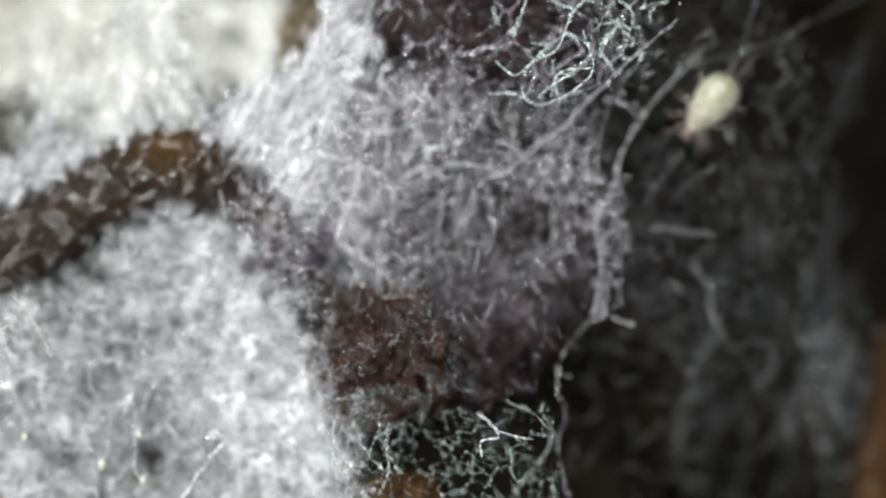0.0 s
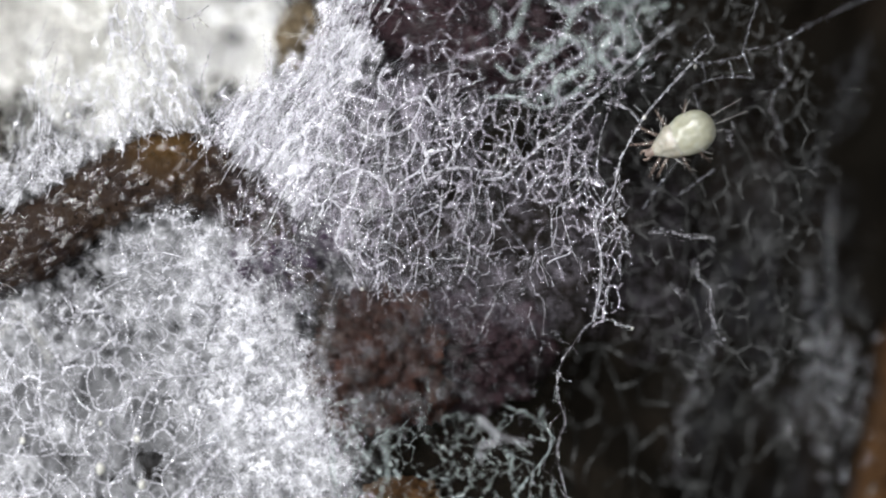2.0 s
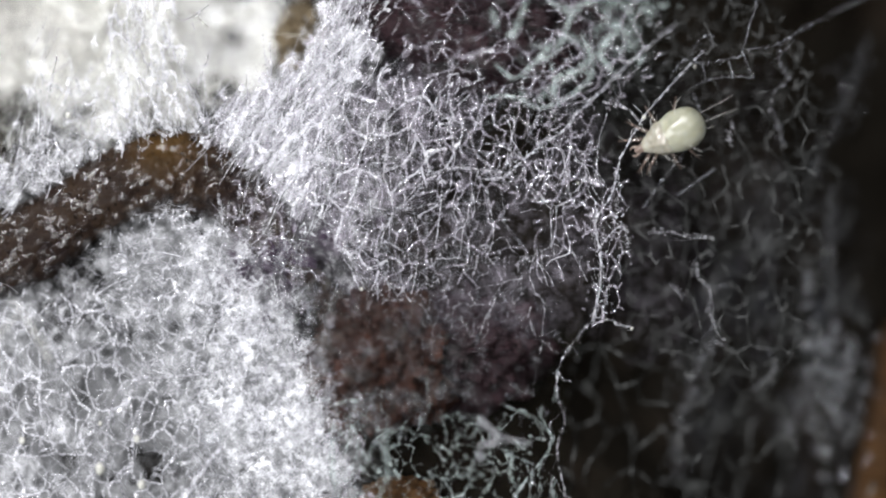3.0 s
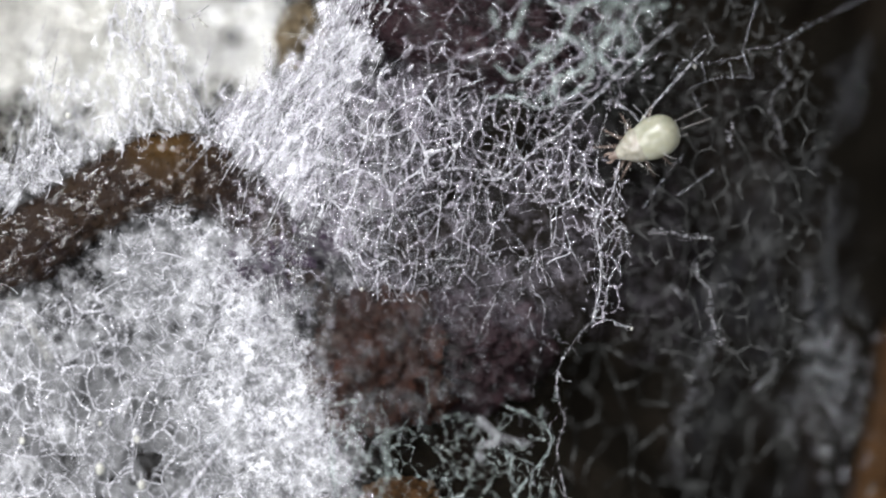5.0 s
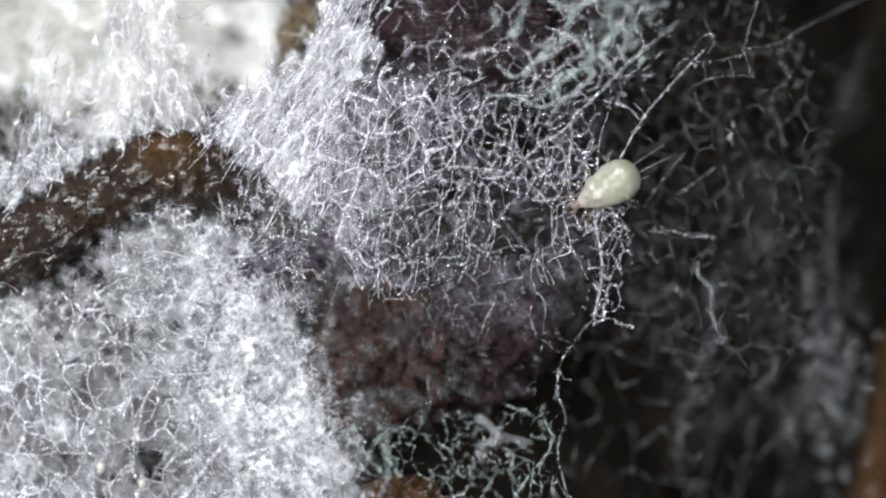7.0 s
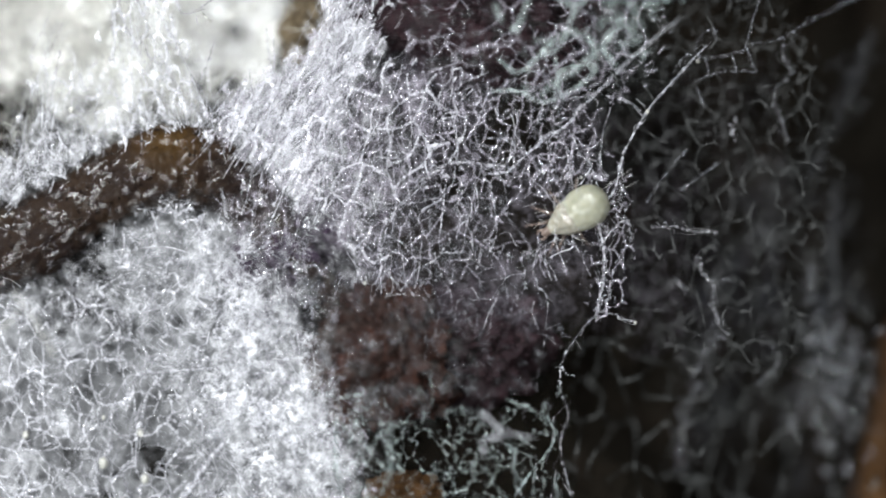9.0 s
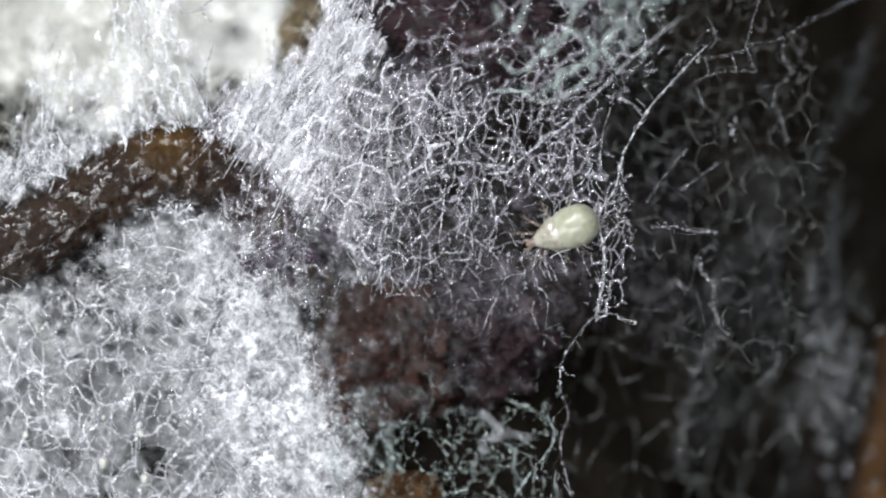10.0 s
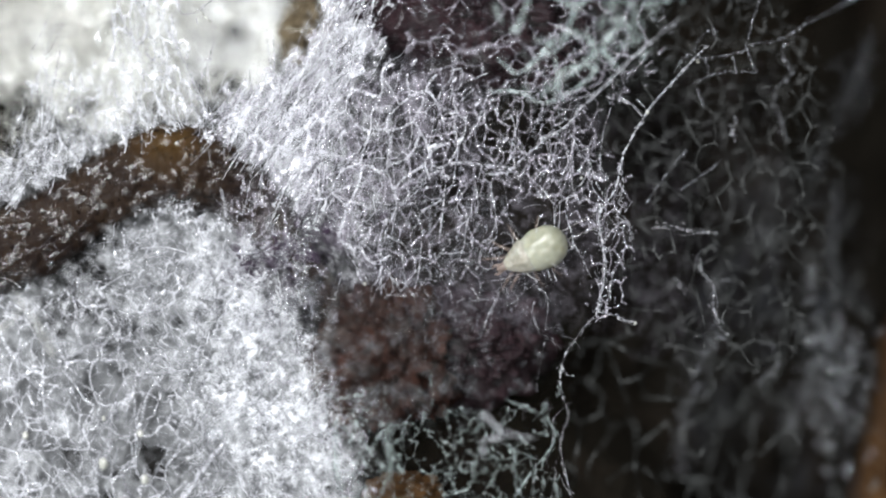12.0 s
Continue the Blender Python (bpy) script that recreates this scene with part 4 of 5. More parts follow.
# the dark hollow
veil_a = [(1060, 60), (1220, 0), (1330, -20), (1420, 60), (1470, 200), (1450, 640), (1270, 690), (1130, 600), (1050, 300)]
# the veils here are dim by colour, in place of the light's falloff
patch("mycelium_veil", [foam(veil_a, 28, -0.36, -0.16, 2.8, 1.4, 110, 1.3, torn=0.05), foam(veil_a, 48, -0.2, -0.05, 2.1, 1.2, 70, 1.2, torn=0.15)], HYPHA_SHADED, "thin mycelium veil over black hollows, shade put into its colour")
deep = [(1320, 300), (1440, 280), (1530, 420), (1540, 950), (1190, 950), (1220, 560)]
patch("mycelium_veil", [foam(deep, 70, -0.6, -0.4, 6.0, 2.0, 102, 2.2, torn=0.06)], HYPHA_SHADED,
      "blue-grey mycelium deep in a black hollow, shade put into its colour")
film("mycelium_haze", deep, -0.75, -0.5, FILM_SHADED, "blue-grey haze of mycelium deep in a black hollow, shade put into its colour", 0.085, None, 60)
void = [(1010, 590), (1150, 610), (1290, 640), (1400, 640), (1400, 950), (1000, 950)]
patch("mycelium_gossamer", [foam(void, 48, -0.4, -0.18, 2.6, 1.8, 100, 1.5, None, torn=0.1)], HYPHA_SHADED, "sparse threads of mycelium across a black hollow, darkened in colour as shade")
tuft = [(1430, 560), (1500, 590), (1535, 640), (1525, 780), (1480, 840), (1430, 760)]
patch("mycelium_tuft", [foam(tuft, 18, -0.5, -0.34, 3.4, 1.5, torn=0.3), fuzz(*scatter(tuft, 260, soft(W25, -0.3, 0.5, 0.0)), rng.uniform(-0.5, -0.3, 260), 24, curl=0.5, radius=0.5)], HYPHA_GREY, "blue-white tuft of mycelium beside an orange splinter")

# over the bark
low = [(590, 690), (700, 720), (850, 740), (975, 700), (980, 950), (590, 950)]
u2, v2 = scatter(low, 50, soft(W60, -0.5, 0.5, 0.1))
patch("mycelium_web", [honey(low, 13, 0.06, 0.2, soft(W25, -0.4, 0.6, 0.5), radius=0.6, jitter=0.34, sag=0.07), honey(low, 17, 0.03, 0.12, soft(W60, -0.5, 0.5, 0.6), radius=0.5, jitter=0.32, angle=95, stretch=1.3, sag=0.07), honey(low, 27, 0.08, 0.26, soft(W60, -0.6, 0.4, 0.7), radius=0.75, jitter=0.34, angle=95, stretch=1.4, sag=0.07),
                       fuzz(u2[:12], v2[:12], rnd(u2[:12], 0.1, 0.28), 80, curl=0.2, radius=0.6, k=12)], HYPHA_GREEN, "sparse bluish white mycelium web over bark")
rim = [(400, 380), (520, 430), (640, 560), (900, 530), (980, 700), (900, 780), (600, 770), (560, 650)]
hill = lambda u, v: 0.09 + 0.11 * bell(u, v, 690, 640, 150, 150)
thin_rim = lambda u, v: 0.26 + 0.4 * smooth(640, 470, u) - 0.22 * smooth(720, 860, u) + 0.15 * W25(u, v)
u, v = scatter(rim, 1700, lambda u, v: thin_rim(u, v) * (0.08 + 0.92 * smooth(-0.2, 0.55, W25(u, v) + 0.5 * W60(v, u))))
patch("mycelium_fuzz", [fuzz(u, v, hill(u, v) + rnd(u, -0.04, 0.07), 19, curl=0.9, rise=0.4, radius=0.42, k=8)], HYPHA_GREY,
      "sparse greyish fuzz of short threads on red-brown bark")
flank = [(390, 370), (450, 325), (540, 430), (570, 500), (520, 560), (430, 450)]
patch("mycelium_fuzz", [honey(flank, 9, -0.01, 0.06, soft(W25, -0.5, 0.5, 0.5), radius=0.65), foam(flank, 20, 0.0, 0.07, 3.0, 1.3, torn=0.35)], HYPHA, "white fuzz of short threads on the root's flank")
film("mycelium_haze", flank, -0.04, 0.04, FILM_GREY, "grey-white haze of threads on the root's flank", 0.14, None, 30)
u, v = scatter([(-60, 500), (60, 420), (150, 350), (240, 290), (340, 290), (450, 330), (520, 420), (470, 470), (400, 390), (270, 385), (150, 450), (0, 530)], 60)
patch("mycelium_fuzz", [fuzz(u, v, rnd(u, 0.0, 0.05), 14, curl=0.5, rise=0.3, radius=0.5)], HYPHA, "short stray threads on the wet root")

# ---- cords and single strands ----
cord([(1250, 85, -0.06), (1180, 160, -0.04), (1140, 207, -0.02), (1112, 255, -0.01), (1097, 285, -0.01), (1088, 325, 0.0), (1080, 350, 0.0), (1058, 382, 0.0)], 2, 1.6, 1.3, 34, HYPHA_BRIGHT, "", 16)
cord([(1092, 290, 0.0), (1096, 345, -0.01), (1084, 390, 0.0), (1105, 402, -0.02), (1112, 440, -0.02)], 1, 4, 0.9, 40, None, "", 20)
cord([(1058, 370, 0), (1054, 405, 0), (1060, 440, 0), (1064, 490, 0), (1052, 562, 0)], 2, 5.0, 1.1, 80, HYPHA_BRIGHT, "", 18)
cord([(1100, 398, 0), (1072, 424, 0), (1060, 442, 0)], 2, 1.5, 1.7, 10)
cord([(1052, 562, 0), (1085, 568, 0), (1090, 575, 0), (1120, 580, 0.0)], 1, 1.2, 1.6, 8)
cord([(1066, 560, 0), (1072, 530, 0.0), (1080, 490, 0)], 1, 3, 1.0, 20)
cord([(1052, 562, 0.0), (1012, 610, 0.02), (990, 650, 0.02), (985, 700, 0.03), (1000, 745, 0.04), (985, 800, 0.06), (1005, 890, 0.05)], 1, 2.0, 0.65, 30, HYPHA, "", 26)
mesh_web = [(925, 335), (955, 245), (1030, 205), (1062, 320), (1055, 425), (1000, 430), (965, 380)]
patch("mycelium_web", [foam(mesh_web, 24, -0.03, 0.03, 1.9, 0.9, 115, 1.5, None, 14, torn=0.35)], HYPHA,
      "close white mesh of mycelium threads in the open web")
column = [(1030, 330), (1095, 280), (1118, 420), (1088, 572), (1046, 568), (1040, 450)]
patch("mycelium_web", [honey(column, 12, -0.03, 0.03, None, keep=0.75, radius=0.34, angle=95, stretch=1.7, ragged=12, jitter=0.32, sag=0.08), foam(column, 18, -0.04, 0.02, 1.9, 0.9, 95, 1.8, None, 12)], HYPHA,
      "frosted white web of mycelium hanging beside a black hollow")
edge_web = [(930, 540), (1040, 540), (1000, 640), (1012, 900), (920, 900), (935, 700)]
patch("mycelium_web", [honey(edge_web, 22, 0.0, 0.06, soft(W60, -0.6, 0.5, 0.85), radius=0.4, angle=95, stretch=1.7, ragged=20, jitter=0.36, keep=0.8, sag=0.05), honey(edge_web, 13, -0.03, 0.06, soft(W25, -0.2, 0.8, 0.0), radius=0.3, angle=95, stretch=1.5, ragged=20, jitter=0.36, sag=0.05)], HYPHA,
      "sparse white web of mycelium at the rim of a black hollow")
cord([(850, 318, 0.02), (890, 315, 0.02), (920, 290, 0.02), (960, 255, 0.02), (1002, 228, 0.03), (1018, 205, 0.04), (1050, 176, 0.08), (1110, 115, 0.14), (1200, 40, 0.2)], 2, 4.0, 1.05, 80, HYPHA_BRIGHT, "", 16)
cord([(700, 375, 0.04), (750, 322, 0.04), (800, 300, 0.04), (832, 298, 0.03), (890, 308, 0.02)], 2, 3.6, 1.0, 50)
cord([(1340, -30, -0.03), (1338, 10, -0.03), (1327, 43, -0.03), (1318, 80, -0.04), (1316, 95, -0.04), (1332, 138, -0.05)], 1, 1.9, 0.99, 25, HYPHA_GREY)
cord([(1186, 140, -0.03), (1203, 113, -0.03), (1222, 107, -0.03), (1243, 113, -0.04), (1303, 103, -0.05), (1316, 97, -0.04)], 1, 1.9, 0.86, 25, HYPHA_GREY, "", 14)
cord([(1222, 157, -0.04), (1251, 143, -0.04), (1292, 136, -0.04), (1331, 139, -0.05)], 1, 1.6, 0.59, 10, HYPHA_GREY, "", 12)
cord([(1243, 113, -0.04), (1246, 128, -0.04), (1249, 143, -0.04)], 1, 1.6, 0.79, 7, HYPHA_GREY, "", 10)
cord([(1290, 106, -0.04), (1293, 120, -0.04), (1296, 136, -0.04)], 1, 1.6, 0.79, 7, HYPHA_GREY, "", 10)
cord([(1222, 107, -0.03), (1238, 70, -0.03), (1256, 62, -0.03), (1262, 82, -0.04)], 1, 4.8, 0.53, 36, HYPHA_GREY, "", 16)
cord([(1320, 90, -0.05), (1378, 78, -0.08), (1427, 48, -0.10), (1503, 10, -0.22), (1580, -25, -0.24)], 1, 4.0, 0.59, 28, HYPHA_GREY)
cord([(1381, 78, -0.09), (1384, 118, -0.11), (1397, 140, -0.12), (1365, 172, -0.12), (1378, 221, -0.14), (1390, 262, -0.16)], 1, 4.8, 0.79, 39, HYPHA_GREY)
cord([(1227, 164, -0.05), (1234, 182, -0.05), (1240, 199, -0.06)], 1, 2.4, 0.79, 10, HYPHA_GREY)
cord([(1292, 212, -0.07), (1300, 225, -0.07), (1290, 240, -0.07), (1292, 254, -0.07)], 1, 6.4, 1.06, 21, HYPHA)
cord([(1065, 181, -0.01), (1097, 188, -0.02), (1119, 200, -0.02), (1134, 214, -0.02)], 1, 1.3, 0.79, 3, HYPHA)
cord([(1151, 414, -0.07), (1178, 411, -0.07), (1211, 418, -0.07), (1262, 423, -0.06)], 1, 5.6, 0.92, 46, HYPHA, "", 14)
cord([(1232, 464, -0.09), (1237, 491, -0.09), (1257, 520, -0.08), (1259, 558, -0.08), (1268, 584, -0.08), (1282, 603, -0.1)], 1, 6.4, 0.92, 54, HYPHA)
cord([(1282, 603, -0.11), (1246, 623, -0.16), (1232, 664, -0.24), (1221, 724, -0.3), (1201, 786, -0.34), (1198, 850, -0.4)], 1, 25.6, 0.99, 90, HYPHA_GREY, "", 40)
cord([(1290, 509, -0.1), (1270, 508, -0.1), (1243, 502, -0.1)], 1, 4.8, 0.86, 18, HYPHA_GREY)
cord([(1190, 502, -0.06), (1198, 514, -0.06), (1207, 528, -0.05)], 1, 4.0, 1.06, 10, HYPHA)
cord([(1211, 272, -0.07), (1170, 323, -0.07), (1140, 367, -0.08)], 1, 1.9, 0.73, 7, HYPHA_GREY)
cord([(1273, 294, -0.09), (1232, 323, -0.09), (1200, 346, -0.1)], 1, 2.4, 0.86, 7, HYPHA_GREY)
cord([(1540, 60, -0.4), (1513, 145, -0.4), (1494, 199, -0.4), (1454, 269, -0.42), (1430, 320, -0.45)], 1, 28.8, 1.32, 72, HYPHA_SHADED, "", 40)
cord([(1432, 480, -0.35), (1433, 515, -0.35), (1431, 545, -0.35)], 1, 14.4, 1.98, 36, HYPHA_GREY)
cord([(1437, 597, -0.36), (1465, 608, -0.36), (1443, 652, -0.38), (1415, 730, -0.38), (1393, 770, -0.38)], 1, 25.6, 1.06, 90, HYPHA_GREY, "", 30)
cord([(1354, 608, -0.22), (1373, 652, -0.22), (1337, 691, -0.24)], 1, 6.4, 0.92, 28, HYPHA_GREY)
cord([(1480, 330, -0.45), (1470, 440, -0.45), (1480, 560, -0.45)], 1, 19.2, 1.98, 54, HYPHA_SHADED, "", 40)
cord([(1012, 19, 0.26), (986, 91, 0.25), (947, 112, 0.22), (909, 140, 0.2), (875, 115, 0.18)], 2, 2.2, 3.0, 0, HYPHA_GREEN)
cord([(1029, 60, 0.26), (1048, 125, 0.26), (1019, 163, 0.22), (957, 192, 0.18), (909, 173, 0.15), (865, 172, 0.14)], 2, 1.8, 2.6, 0, HYPHA_GREEN)
cord([(1043, 127, 0.25), (990, 135, 0.2), (973, 178, 0.18)], 2, 1.4, 2.2, 0, HYPHA_GREEN)
cord([(976, 112, 0.2), (981, 159, 0.18), (990, 190, 0.12)], 2, 1.2, 2.0, 0, HYPHA_GREEN)
cord([(1100, -20, 0.36), (1075, 30, 0.36), (1100, 60, 0.36), (1125, 85, 0.34)], 2, 7, 1.2, 30, HYPHA_GREEN)
cord([(842, 738, 0.32), (860, 752, 0.31), (882, 775, 0.26)], 2, 5, 4.4, 0, HYPHA_BRIGHT)
cord([(882, 770, 0.3), (905, 778, 0.3), (940, 785, 0.28)], 2, 2, 2.4, 0, HYPHA_BRIGHT)
cord([(850, 815, 0.3), (850, 790, 0.3), (880, 782, 0.3)], 2, 3, 3.0, 0, HYPHA_BRIGHT)
cord([(686, 755, 0.3), (682, 800, 0.28), (686, 840, 0.24), (670, 882, 0.2)], 2, 3, 2.4, 12, HYPHA_GREEN)
cord([(590, 750, 0.25), (588, 800, 0.22), (595, 880, 0.2)], 2, 3, 2.4, 12, HYPHA_GREEN)
cord([(962, 745, 0.05), (975, 790, 0.06), (930, 850, 0.06), (905, 890, 0.06)], 4, 3, 1.0, 20, HYPHA_GREEN)
cord([(20, 530, 0.34), (50, 565, 0.34), (70, 600, 0.32), (92, 640, 0.3)], 6, 6, 1.6, 20, HYPHA_CREAM)
cord([(40, 545, 0.34), (15, 580, 0.32), (-20, 600, 0.32)], 5, 6, 1.5, 12, HYPHA_CREAM)
cord([(385, 345, 0.08), (392, 370, 0.1), (394, 398, 0.1)], 4, 2, 1.1, 2, HYPHA_BRIGHT)
cord([(392, 790, 0.13), (355, 838, 0.13), (322, 890, 0.13)], 2, 5, 7.0, 0, HYPHA_BRIGHT)
cord([(178, 826, 0.12), (187, 806, 0.11), (189, 772, 0.1), (192, 740, 0.06)], 2, 1.6, 2.2, 6, HYPHA_BRIGHT)
cord([(251, 858, 0.12), (234, 840, 0.11), (237, 806, 0.11), (234, 756, 0.08), (250, 720, 0.04)], 2, 1.6, 2.2, 6, HYPHA_BRIGHT)
cord([(206, 856, 0.1), (222, 838, 0.1), (236, 832, 0.11)], 1, 1.2, 1.8, 4, HYPHA_BRIGHT)
cord([(160, 613, 0.06), (172, 622, 0.06), (180, 645, 0.06), (218, 648, 0.05)], 2, 1.6, 2.0, 6, HYPHA_BRIGHT)
cord([(166, 612, 0.06), (190, 604, 0.06), (240, 614, 0.05)], 2, 1.6, 2.0, 6, HYPHA_BRIGHT)
cord([(120, 530, 0.0), (130, 560, 0.02), (122, 590, 0.02)], 2, 1.6, 2.0, 4, HYPHA_BRIGHT)
cord([(216, 745, 0.08), (230, 700, 0.08), (240, 672, 0.07), (300, 668, 0.07), (380, 660, 0.07)], 2, 1.6, 2.0, 8, HYPHA_BRIGHT)
cord([(362, 216, 0.05), (385, 205, 0.05), (415, 182, 0.05), (450, 165, 0.04), (475, 140, 0.04), (470, 110, 0.03), (466, 60, 0.0)], 3, 2.5, 1.0, 30, HYPHA_BRIGHT)
cord([(250, -10, 0.02), (290, 60, 0.02), (330, 140, 0.04), (362, 215, 0.05)], 4, 2.5, 0.9, 30, HYPHA_BRIGHT)
cord([(300, -10, 0.0), (312, 28, 0.0), (330, 35, 0.0), (370, 10, 0.0)], 3, 2, 0.9, 10)
cord([(375, 80, -0.05), (362, 120, -0.04), (350, 150, -0.02)], 2, 1.2, 0.8, 3)
cord([(100, 100, 0.0), (85, 180, 0.0), (60, 300, 0.02)], 3, 3, 0.9, 20)


def strands(rows, mat, h0, h1, threads=2, radius=0.95):
    """Single strands of the web, each through three places."""
    for a, b, c, d, e, f in rows:
        h = rng.uniform(h0, h1)
        cord([(a, b, h), (c, d, h + rng.uniform(-0.03, 0.03)), (e, f, h + rng.uniform(-0.04, 0.02))], 1, 0.6, 1.3 * radius, 0, mat, "", 14, "strand")


strands([(690, 310, 695, 372, 688, 420), (782, 338, 777, 390, 770, 440), (813, 358, 806, 370, 798, 382), (863, 343, 873, 420, 858, 461), (837, 343, 840, 368, 835, 391),
         (820, 400, 808, 412, 801, 432), (974, 375, 979, 444, 998, 487), (950, 460, 960, 480, 970, 507)], HYPHA_BRIGHT, 0.0, 0.03, 3, 0.95)
strands([(623, 483, 645, 530, 666, 560), (669, 444, 668, 500, 669, 550), (705, 454, 708, 480, 712, 511), (712, 511, 720, 525, 730, 538), (640, 500, 655, 530, 680, 545),
         (680, 480, 690, 520, 676, 542), (740, 440, 735, 490, 725, 530), (600, 430, 610, 460, 640, 500)], HYPHA_BRIGHT, 0.0, 0.05)
strands([(808, 159, 830, 150, 858, 139), (832, 168, 805, 195, 788, 240), (865, 165, 850, 195, 841, 225), (707, 125, 697, 155, 687, 183), (793, 110, 796, 150, 791, 187),
         (764, 308, 800, 298, 832, 300), (856, 255, 880, 256, 899, 264), (899, 264, 915, 275, 923, 290)], HYPHA_BRIGHT, 0.02, 0.08)
strands([(995, 270, 1004, 320, 1010, 355), (1010, 262, 998, 300, 985, 330), (1010, 355, 985, 368, 975, 385), (960, 255, 965, 300, 948, 332), (935, 328, 955, 345, 975, 372),
         (1015, 285, 1025, 276, 1040, 272), (1000, 240, 1012, 262, 1020, 285), (1065, 180, 1100, 186, 1130, 215)], HYPHA, 0.0, 0.04)
strands([(1062, 355, 1048, 330, 1040, 300), (1040, 300, 1030, 290, 1015, 285), (1075, 200, 1060, 250, 1055, 310), (1120, 185, 1130, 195, 1140, 207), (900, 240, 920, 270, 930, 290),
         (893, 205, 905, 235, 903, 300), (870, 200, 880, 225, 905, 235), (1010, 440, 1025, 470, 1040, 500)], HYPHA, -0.02, 0.04)
strands([(175, 620, 200, 612, 228, 600), (232, 625, 235, 645, 222, 655), (250, 655, 262, 640, 265, 625), (285, 650, 300, 680, 290, 700), (110, 560, 128, 575, 130, 600),
         (245, 720, 235, 760, 240, 800), (300, 700, 330, 690, 370, 680), (330, 735, 345, 760, 330, 780)], HYPHA_BRIGHT, 0.02, 0.08, 3, 0.9)

# ---- small beads ----
BEAD, _t, _b = material("cream_bead", 0.12, 0.6)
_r = ramp(_t, noise_node(_t, 30000, 3).outputs["Fac"], [(0.3, (0.22, 0.215, 0.19)), (0.7, (0.36, 0.355, 0.33))])
_t.links.new(_r.outputs[0], _b.inputs["Base Color"])
for bu, bv, bh, br in ((178, 830, 0.12, 12), (251, 858, 0.12, 10), (243, 777, 0.12, 8), (178, 750, 0.06, 5), (1118, 582, 0.0, 4), (1140, 208, -0.02, 5), (1023, 325, 0.0, 3),
                       (40, 780, 0.1, 8), (120, 205, 0.0, 7), (275, 142, 0.06, 4), (1230, 118, -0.1, 4), (640, 512, 0.06, 4)):
    lump("fungus_bead", bu, bv, bh, br * 0.65, br * 0.85, br * 0.65 * UNIT * 1e3, BEAD, "small cream bead of fungus on a thread", "fungus bead", seed=bu, rough=0.35, rows=12, cols=18)
lump("fungus_flake", 374, 779, 0.15, 18, 11, 0.012, HYPHA_GREY, "flat translucent whitish flake lying on mycelium", "flake", -15, seed=9, rough=0.25, rows=16, cols=28)


# ---- the mite ----
MITE_SKIN, _t, _b = material("mite_skin", 0.16, 0.22)
_r = ramp(_t, noise_node(_t, 7000, 4).outputs["Fac"], [(0.35, (0.142, 0.141, 0.106)), (0.6, (0.210, 0.207, 0.164))])
_x, _q = _t.nodes.new("ShaderNodeSeparateXYZ"), _t.nodes.new("ShaderNodeMapRange")
_t.links.new(_t.nodes.new("ShaderNodeTexCoord").outputs["Object"], _x.inputs[0])
_t.links.new(_x.outputs[0], _q.inputs[0])
_q.inputs[1].default_value, _q.inputs[2].default_value = 5e-5, 1.6e-4
_c = ramp(_t, noise_node(_t, 25000, 3).outputs["Fac"], [(0.35, (0.11, 0.09, 0.074)), (0.65, (0.19, 0.16, 0.135))])
_t.links.new(mix(_t, _q.outputs[0], _r.outputs[0], _c.outputs[0]), _b.inputs["Base Color"])
_b.inputs["Subsurface Weight"].default_value = 0.6
_b.inputs["Subsurface Radius"].default_value = (1.0, 0.85, 0.6)
_b.inputs["Subsurface Scale"].default_value = 5e-5
MITE_FRONT, _t, _b = material("mite_front", 0.10, 0.5)
_r = ramp(_t, noise_node(_t, 22000, 3).outputs["Fac"], [(0.35, (0.138, 0.126, 0.102)), (0.62, (0.205, 0.197, 0.166))])
_t.links.new(_r.outputs[0], _b.inputs["Base Color"])
_b.inputs["Subsurface Weight"].default_value = 0.5
_b.inputs["Subsurface Radius"].default_value = (1.0, 0.8, 0.6)
_b.inputs["Subsurface Scale"].default_value = 4e-5
bump(_t, _b, noise_node(_t, 26000, 2).outputs["Fac"], 1.6e-5, 0.6)
MITE_PINK, _t, _b = material("mite_pink", 0.3, 0.15)
_r = ramp(_t, noise_node(_t, 20000, 3).outputs["Fac"], [(0.3, (0.06, 0.042, 0.034)), (0.7, (0.13, 0.10, 0.086))])
_t.links.new(_r.outputs[0], _b.inputs["Base Color"])
MITE_LEG = mat_hypha("mite_leg", (0.40, 0.34, 0.31), (0.25, 0.20, 0.175), 0.2, 0.45, 0.6)
MITE_HAIR, _t, _b = material("mite_hair", 0.3, 0.5)
_b.inputs["Base Color"].default_value = (0.25, 0.24, 0.23, 1)

MM = 1e-3


def revolve(name, xs, rs, mat, squash=0.85, cols=32, wob=0.0):
    n = len(xs)
    a = np.linspace(0, 2 * np.pi, cols, endpoint=False)
    r = np.array(rs)[:, None] * (1 + wob * np.array([[noise.noise(Vector((x * 18, 2 * math.cos(b), 2 * math.sin(b)))) for b in a] for x in xs]))
    v = np.stack([np.array(xs)[:, None] + 0 * r, r * np.cos(a), r * np.sin(a) * squash], -1).reshape(-1, 3) * MM
    i = np.arange(n - 1)[:, None] * cols
    j = np.arange(cols)[None]
    q = np.stack([i + j, i + cols + j, i + cols + (j + 1) % cols, i + (j + 1) % cols], -1).reshape(-1, 4)
    return arrays_mesh(name, v, q, mat)


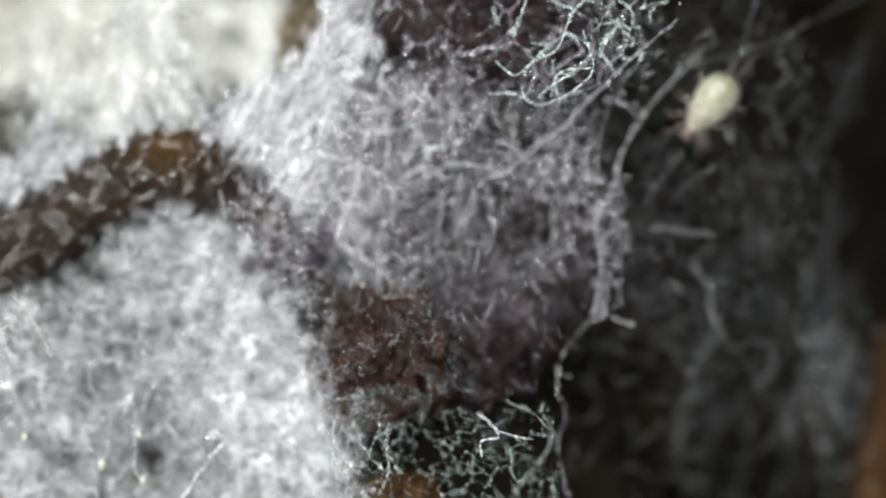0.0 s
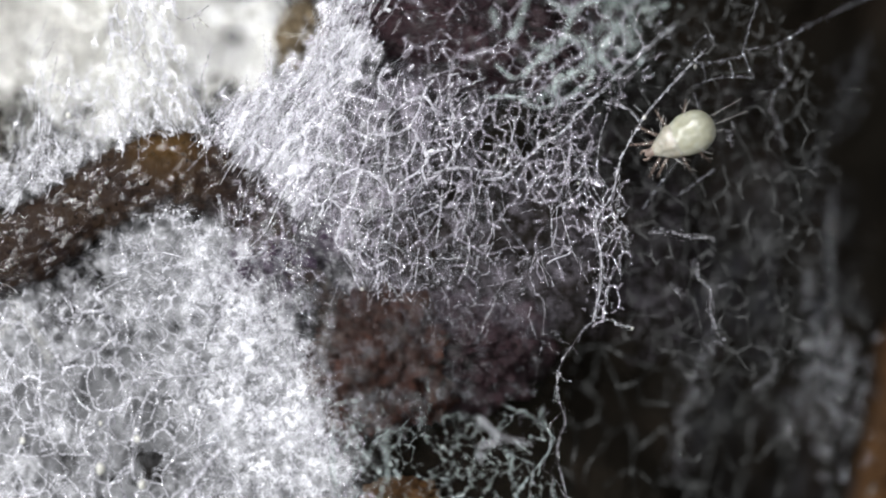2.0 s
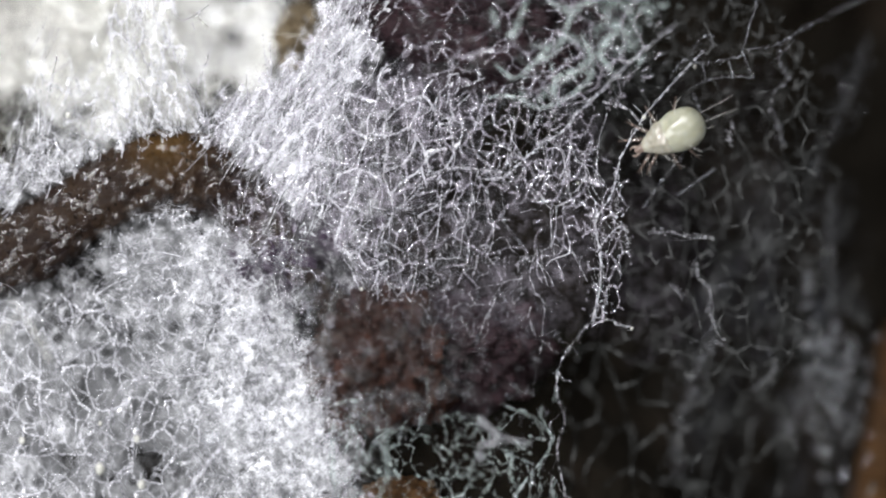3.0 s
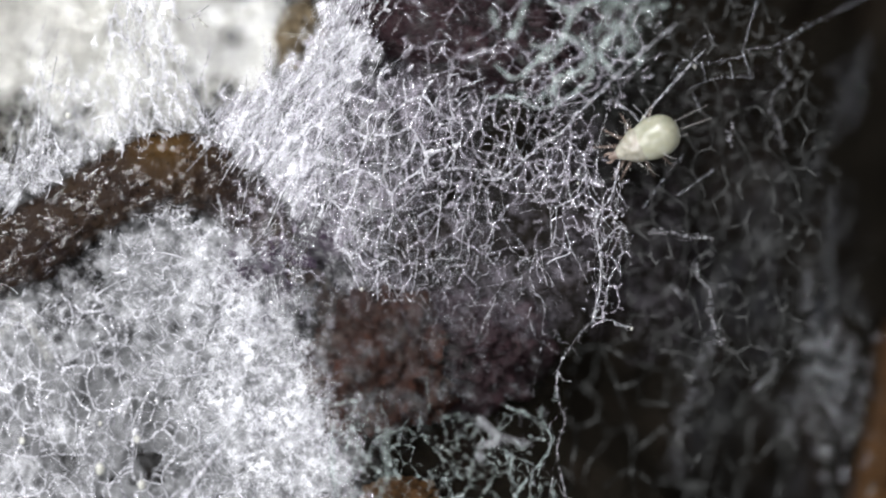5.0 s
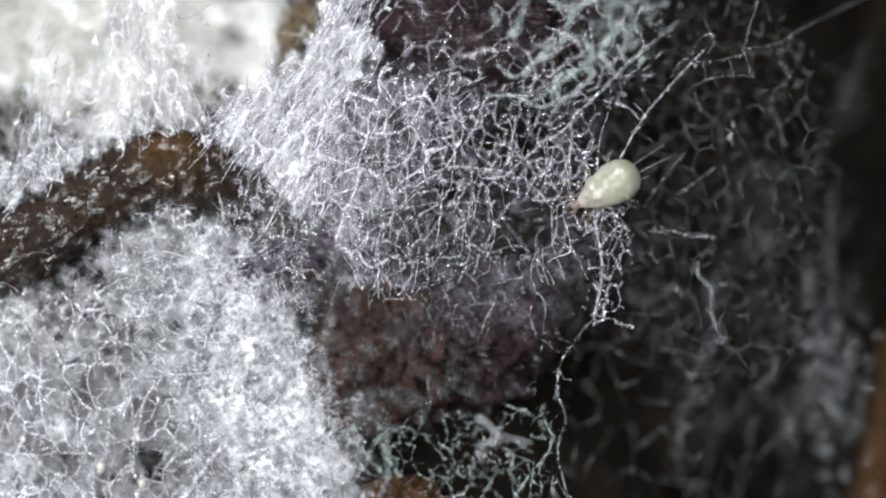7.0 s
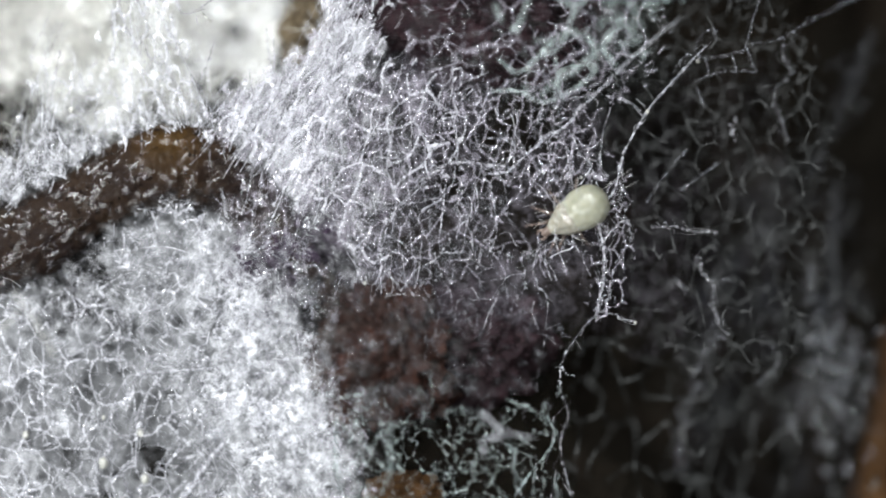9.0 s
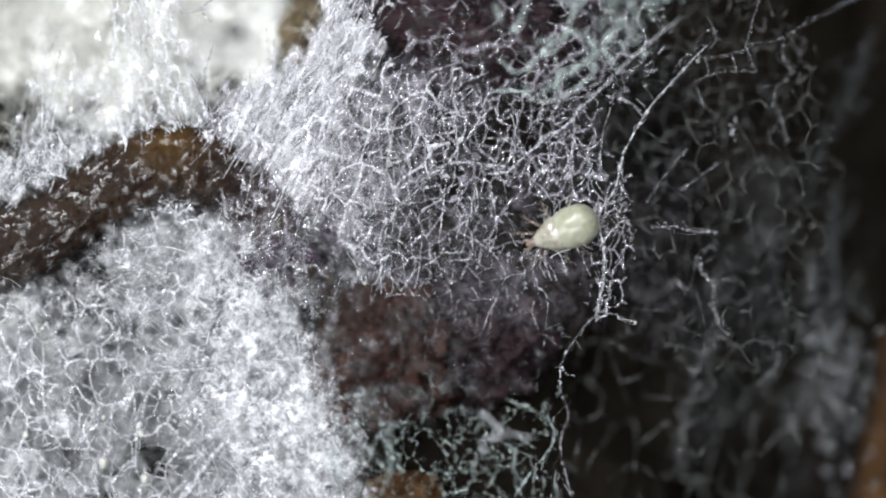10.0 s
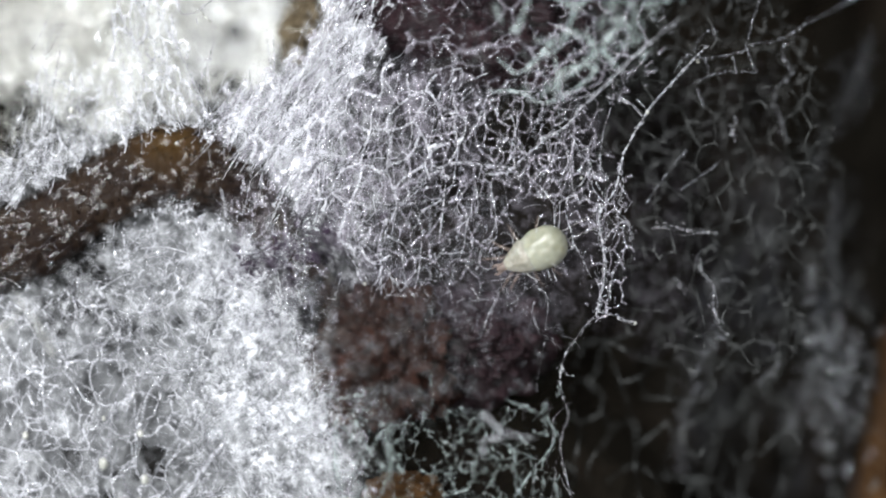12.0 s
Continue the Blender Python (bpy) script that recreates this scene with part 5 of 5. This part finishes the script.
def limb(name, points, radii, mat, sides=8):
    p = spline([(x, y, z) for x, y, z in points], 6 * len(points))
    r = np.interp(np.linspace(0, 1, len(p)), np.linspace(0, 1, len(radii)), radii)
    v, q = tube_arrays(p[None] * MM, r[None] * MM, sides)
    return arrays_mesh(name, v, q, mat)


mite = tagged(new("mite"), "pale cream glossy mite with pinkish mouthparts and legs", "mite")
LEGS = []


def build_mite():
    x = np.sin(np.linspace(-0.5, 0.5, 56) * np.pi)
    prof = np.interp(x, (-1, -0.96, -0.86, -0.7, -0.45, -0.15, 0.1, 0.35, 0.6, 0.8, 0.93, 1), (0, 0.34, 0.62, 0.84, 0.98, 1.0, 0.97, 0.89, 0.76, 0.58, 0.36, 0.05))
    prof = np.convolve(np.pad(prof, 2, mode="reflect", reflect_type="odd"), (0.1, 0.2, 0.4, 0.2, 0.1), "valid").clip(1e-3)
    part("body", revolve("body", -0.034 + x * 0.154, prof * 0.113, MITE_SKIN, 0.82, 56, 0.05), mite, "pale greenish cream swollen hind body")
    xm = np.linspace(0, 1, 26)
    front = np.interp(xm, (0, 0.1, 0.3, 0.5, 0.7, 0.85, 0.95, 1), (0.03, 0.092, 0.097, 0.083, 0.060, 0.040, 0.025, 0.001))
    part("front_body", revolve("front_body", -0.02 + xm * 0.203, front, MITE_FRONT, 0.84, 40, 0.16), mite, "glossy pale pinkish front body")
    xm = np.linspace(0, 1, 12)
    part("mouthparts", revolve("mouthparts", 0.160 + xm * 0.062, 0.024 * np.sqrt(1 - xm ** 1.8) + 1e-4, MITE_PINK, 0.8, 24, 0.35), mite, "pinkish pointed mouthparts")
    for s in (1, -1):
        part("palp", limb("palp", [(0.195, 0.016 * s, -0.005), (0.222, 0.024 * s, -0.01), (0.240, 0.016 * s, -0.02)], [0.009, 0.007, 0.004], MITE_PINK), mite)
    spec = [(0.135, 0.034, 20, 0.15), (0.100, 0.050, 48, 0.15), (0.045, 0.062, 78, 0.13), (-0.03, 0.060, 122, 0.13)]
    for s in (1, -1):
        for i, (hx, hy, ang, ln) in enumerate(spec):
            me = limb("leg", [(0, 0, -0.01), (0.22 * ln, 0, 0.014), (0.45 * ln, 0, 0.018), (0.72 * ln, 0, -0.012), (0.9 * ln, 0, -0.045), (ln, 0, -0.06)], [0.012, 0.011, 0.009, 0.007, 0.005, 0.0025], MITE_LEG)
            ob = part("leg", me, mite)
            ob.location = (hx * MM, s * hy * MM, -0.035 * MM)
            LEGS.append((ob, s, i, ang))
            for k in range(3):
                b = (0.3 + 0.25 * k) * ln
                part("bristle", limb("bristle", [(b, 0, 0.014 - 0.02 * k), (b + 0.015, 0.018 * s * (-1) ** k, 0.016 - 0.02 * k), (b + 0.03, 0.024 * s * (-1) ** k, 0.004 - 0.02 * k)], [0.0008, 0.0004], MITE_HAIR, 4), ob)
    for i in range(3):
        y = (-0.035, 0.015, 0.045)[i]
        ln = (0.21, 0.20, 0.06)[i]
        x0 = -0.182 * math.sqrt(1 - (y / 0.13) ** 2) * 0.97
        part("seta", limb("seta", [(x0, y, 0.01), (x0 - 0.4 * ln, y * 1.15, 0.03), (x0 - ln, y * 1.3 + 0.008 * (i % 2), 0.02 + 0.008 * i)], [0.0011, 0.0009, 0.0006], MITE_HAIR, 5), mite, "long pale tail hair")
    for s in (1, -1):
        for x0 in (-0.06, 0.08):
            part("seta", limb("seta", [(x0, 0.085 * s, 0.05), (x0 - 0.02, 0.12 * s, 0.06), (x0 - 0.05, 0.15 * s, 0.05)], [0.002, 0.0008], MITE_HAIR, 4), mite)


build_mite()

MITE_PATH = [  # seconds, tail u, v, head u, v, height in mm
    (0.0, 1296, 145, 1195, 269, 0.0),
    (0.5, 1286, 150, 1191, 269, 0.0),
    (1.0, 1278, 168, 1188, 281, 0.0),
    (1.2, 1278, 194, 1166, 284, 0.0),
    (1.5, 1275, 208, 1147, 278, 0.01),
    (2.0, 1261, 217, 1136, 278, 0.02),
    (2.5, 1250, 222, 1119, 280, 0.02),
    (3.0, 1244, 212, 1117, 272, 0.02),
    (5.0, 1199, 226, 1060, 288, 0.03),
    (5.5, 1186, 244, 1052, 302, 0.04),
    (6.0, 1147, 264, 1019, 326, 0.06),
    (6.5, 1126, 304, 982, 342, 0.07),
    (7.0, 1126, 304, 998, 378, 0.04),
    (9.0, 1066, 356, 944, 432, 0.0),
    (9.5, 1057, 362, 938, 438, 0.0),
    (10.0, 1050, 396, 912, 450, 0.0),
    (10.5, 1040, 396, 906, 444, 0.0),
    (11.0, 1029, 400, 899, 468, 0.0),
    (11.5, 1015, 420, 886, 480, 0.0),
    (12.0, 994, 430, 860, 494, 0.0),
]


def motions():
    rows = []
    for t, u0, v0, u1, v1, h in MITE_PATH:
        a, b = at(u0, v0, h), at(u1, v1, h)
        d = b - a
        c = a + d.normalized() * 0.182 * MM
        rows.append((t, pose(c.x, c.y, c.z, 0, 6, math.degrees(math.atan2(d.y, d.x)))))
    walk(mite, rows)
    for ob, s, i, ang in LEGS:
        steps = []
        for k in range(0, 61):
            ph = 2 * math.pi * (k / 5.0 + 0.5 * i + (0.25 if s > 0 else 0.0))
            m = Matrix.Translation(ob.location) @ pose(0, 0, 0, 0, 0, s * (ang + 13 * math.sin(ph))) @ pose(0, 0, 0, 0, -7 * max(0.0, math.cos(ph)), 0)
            steps.append((k * 0.2, m))
        walk(ob, steps)


motions()
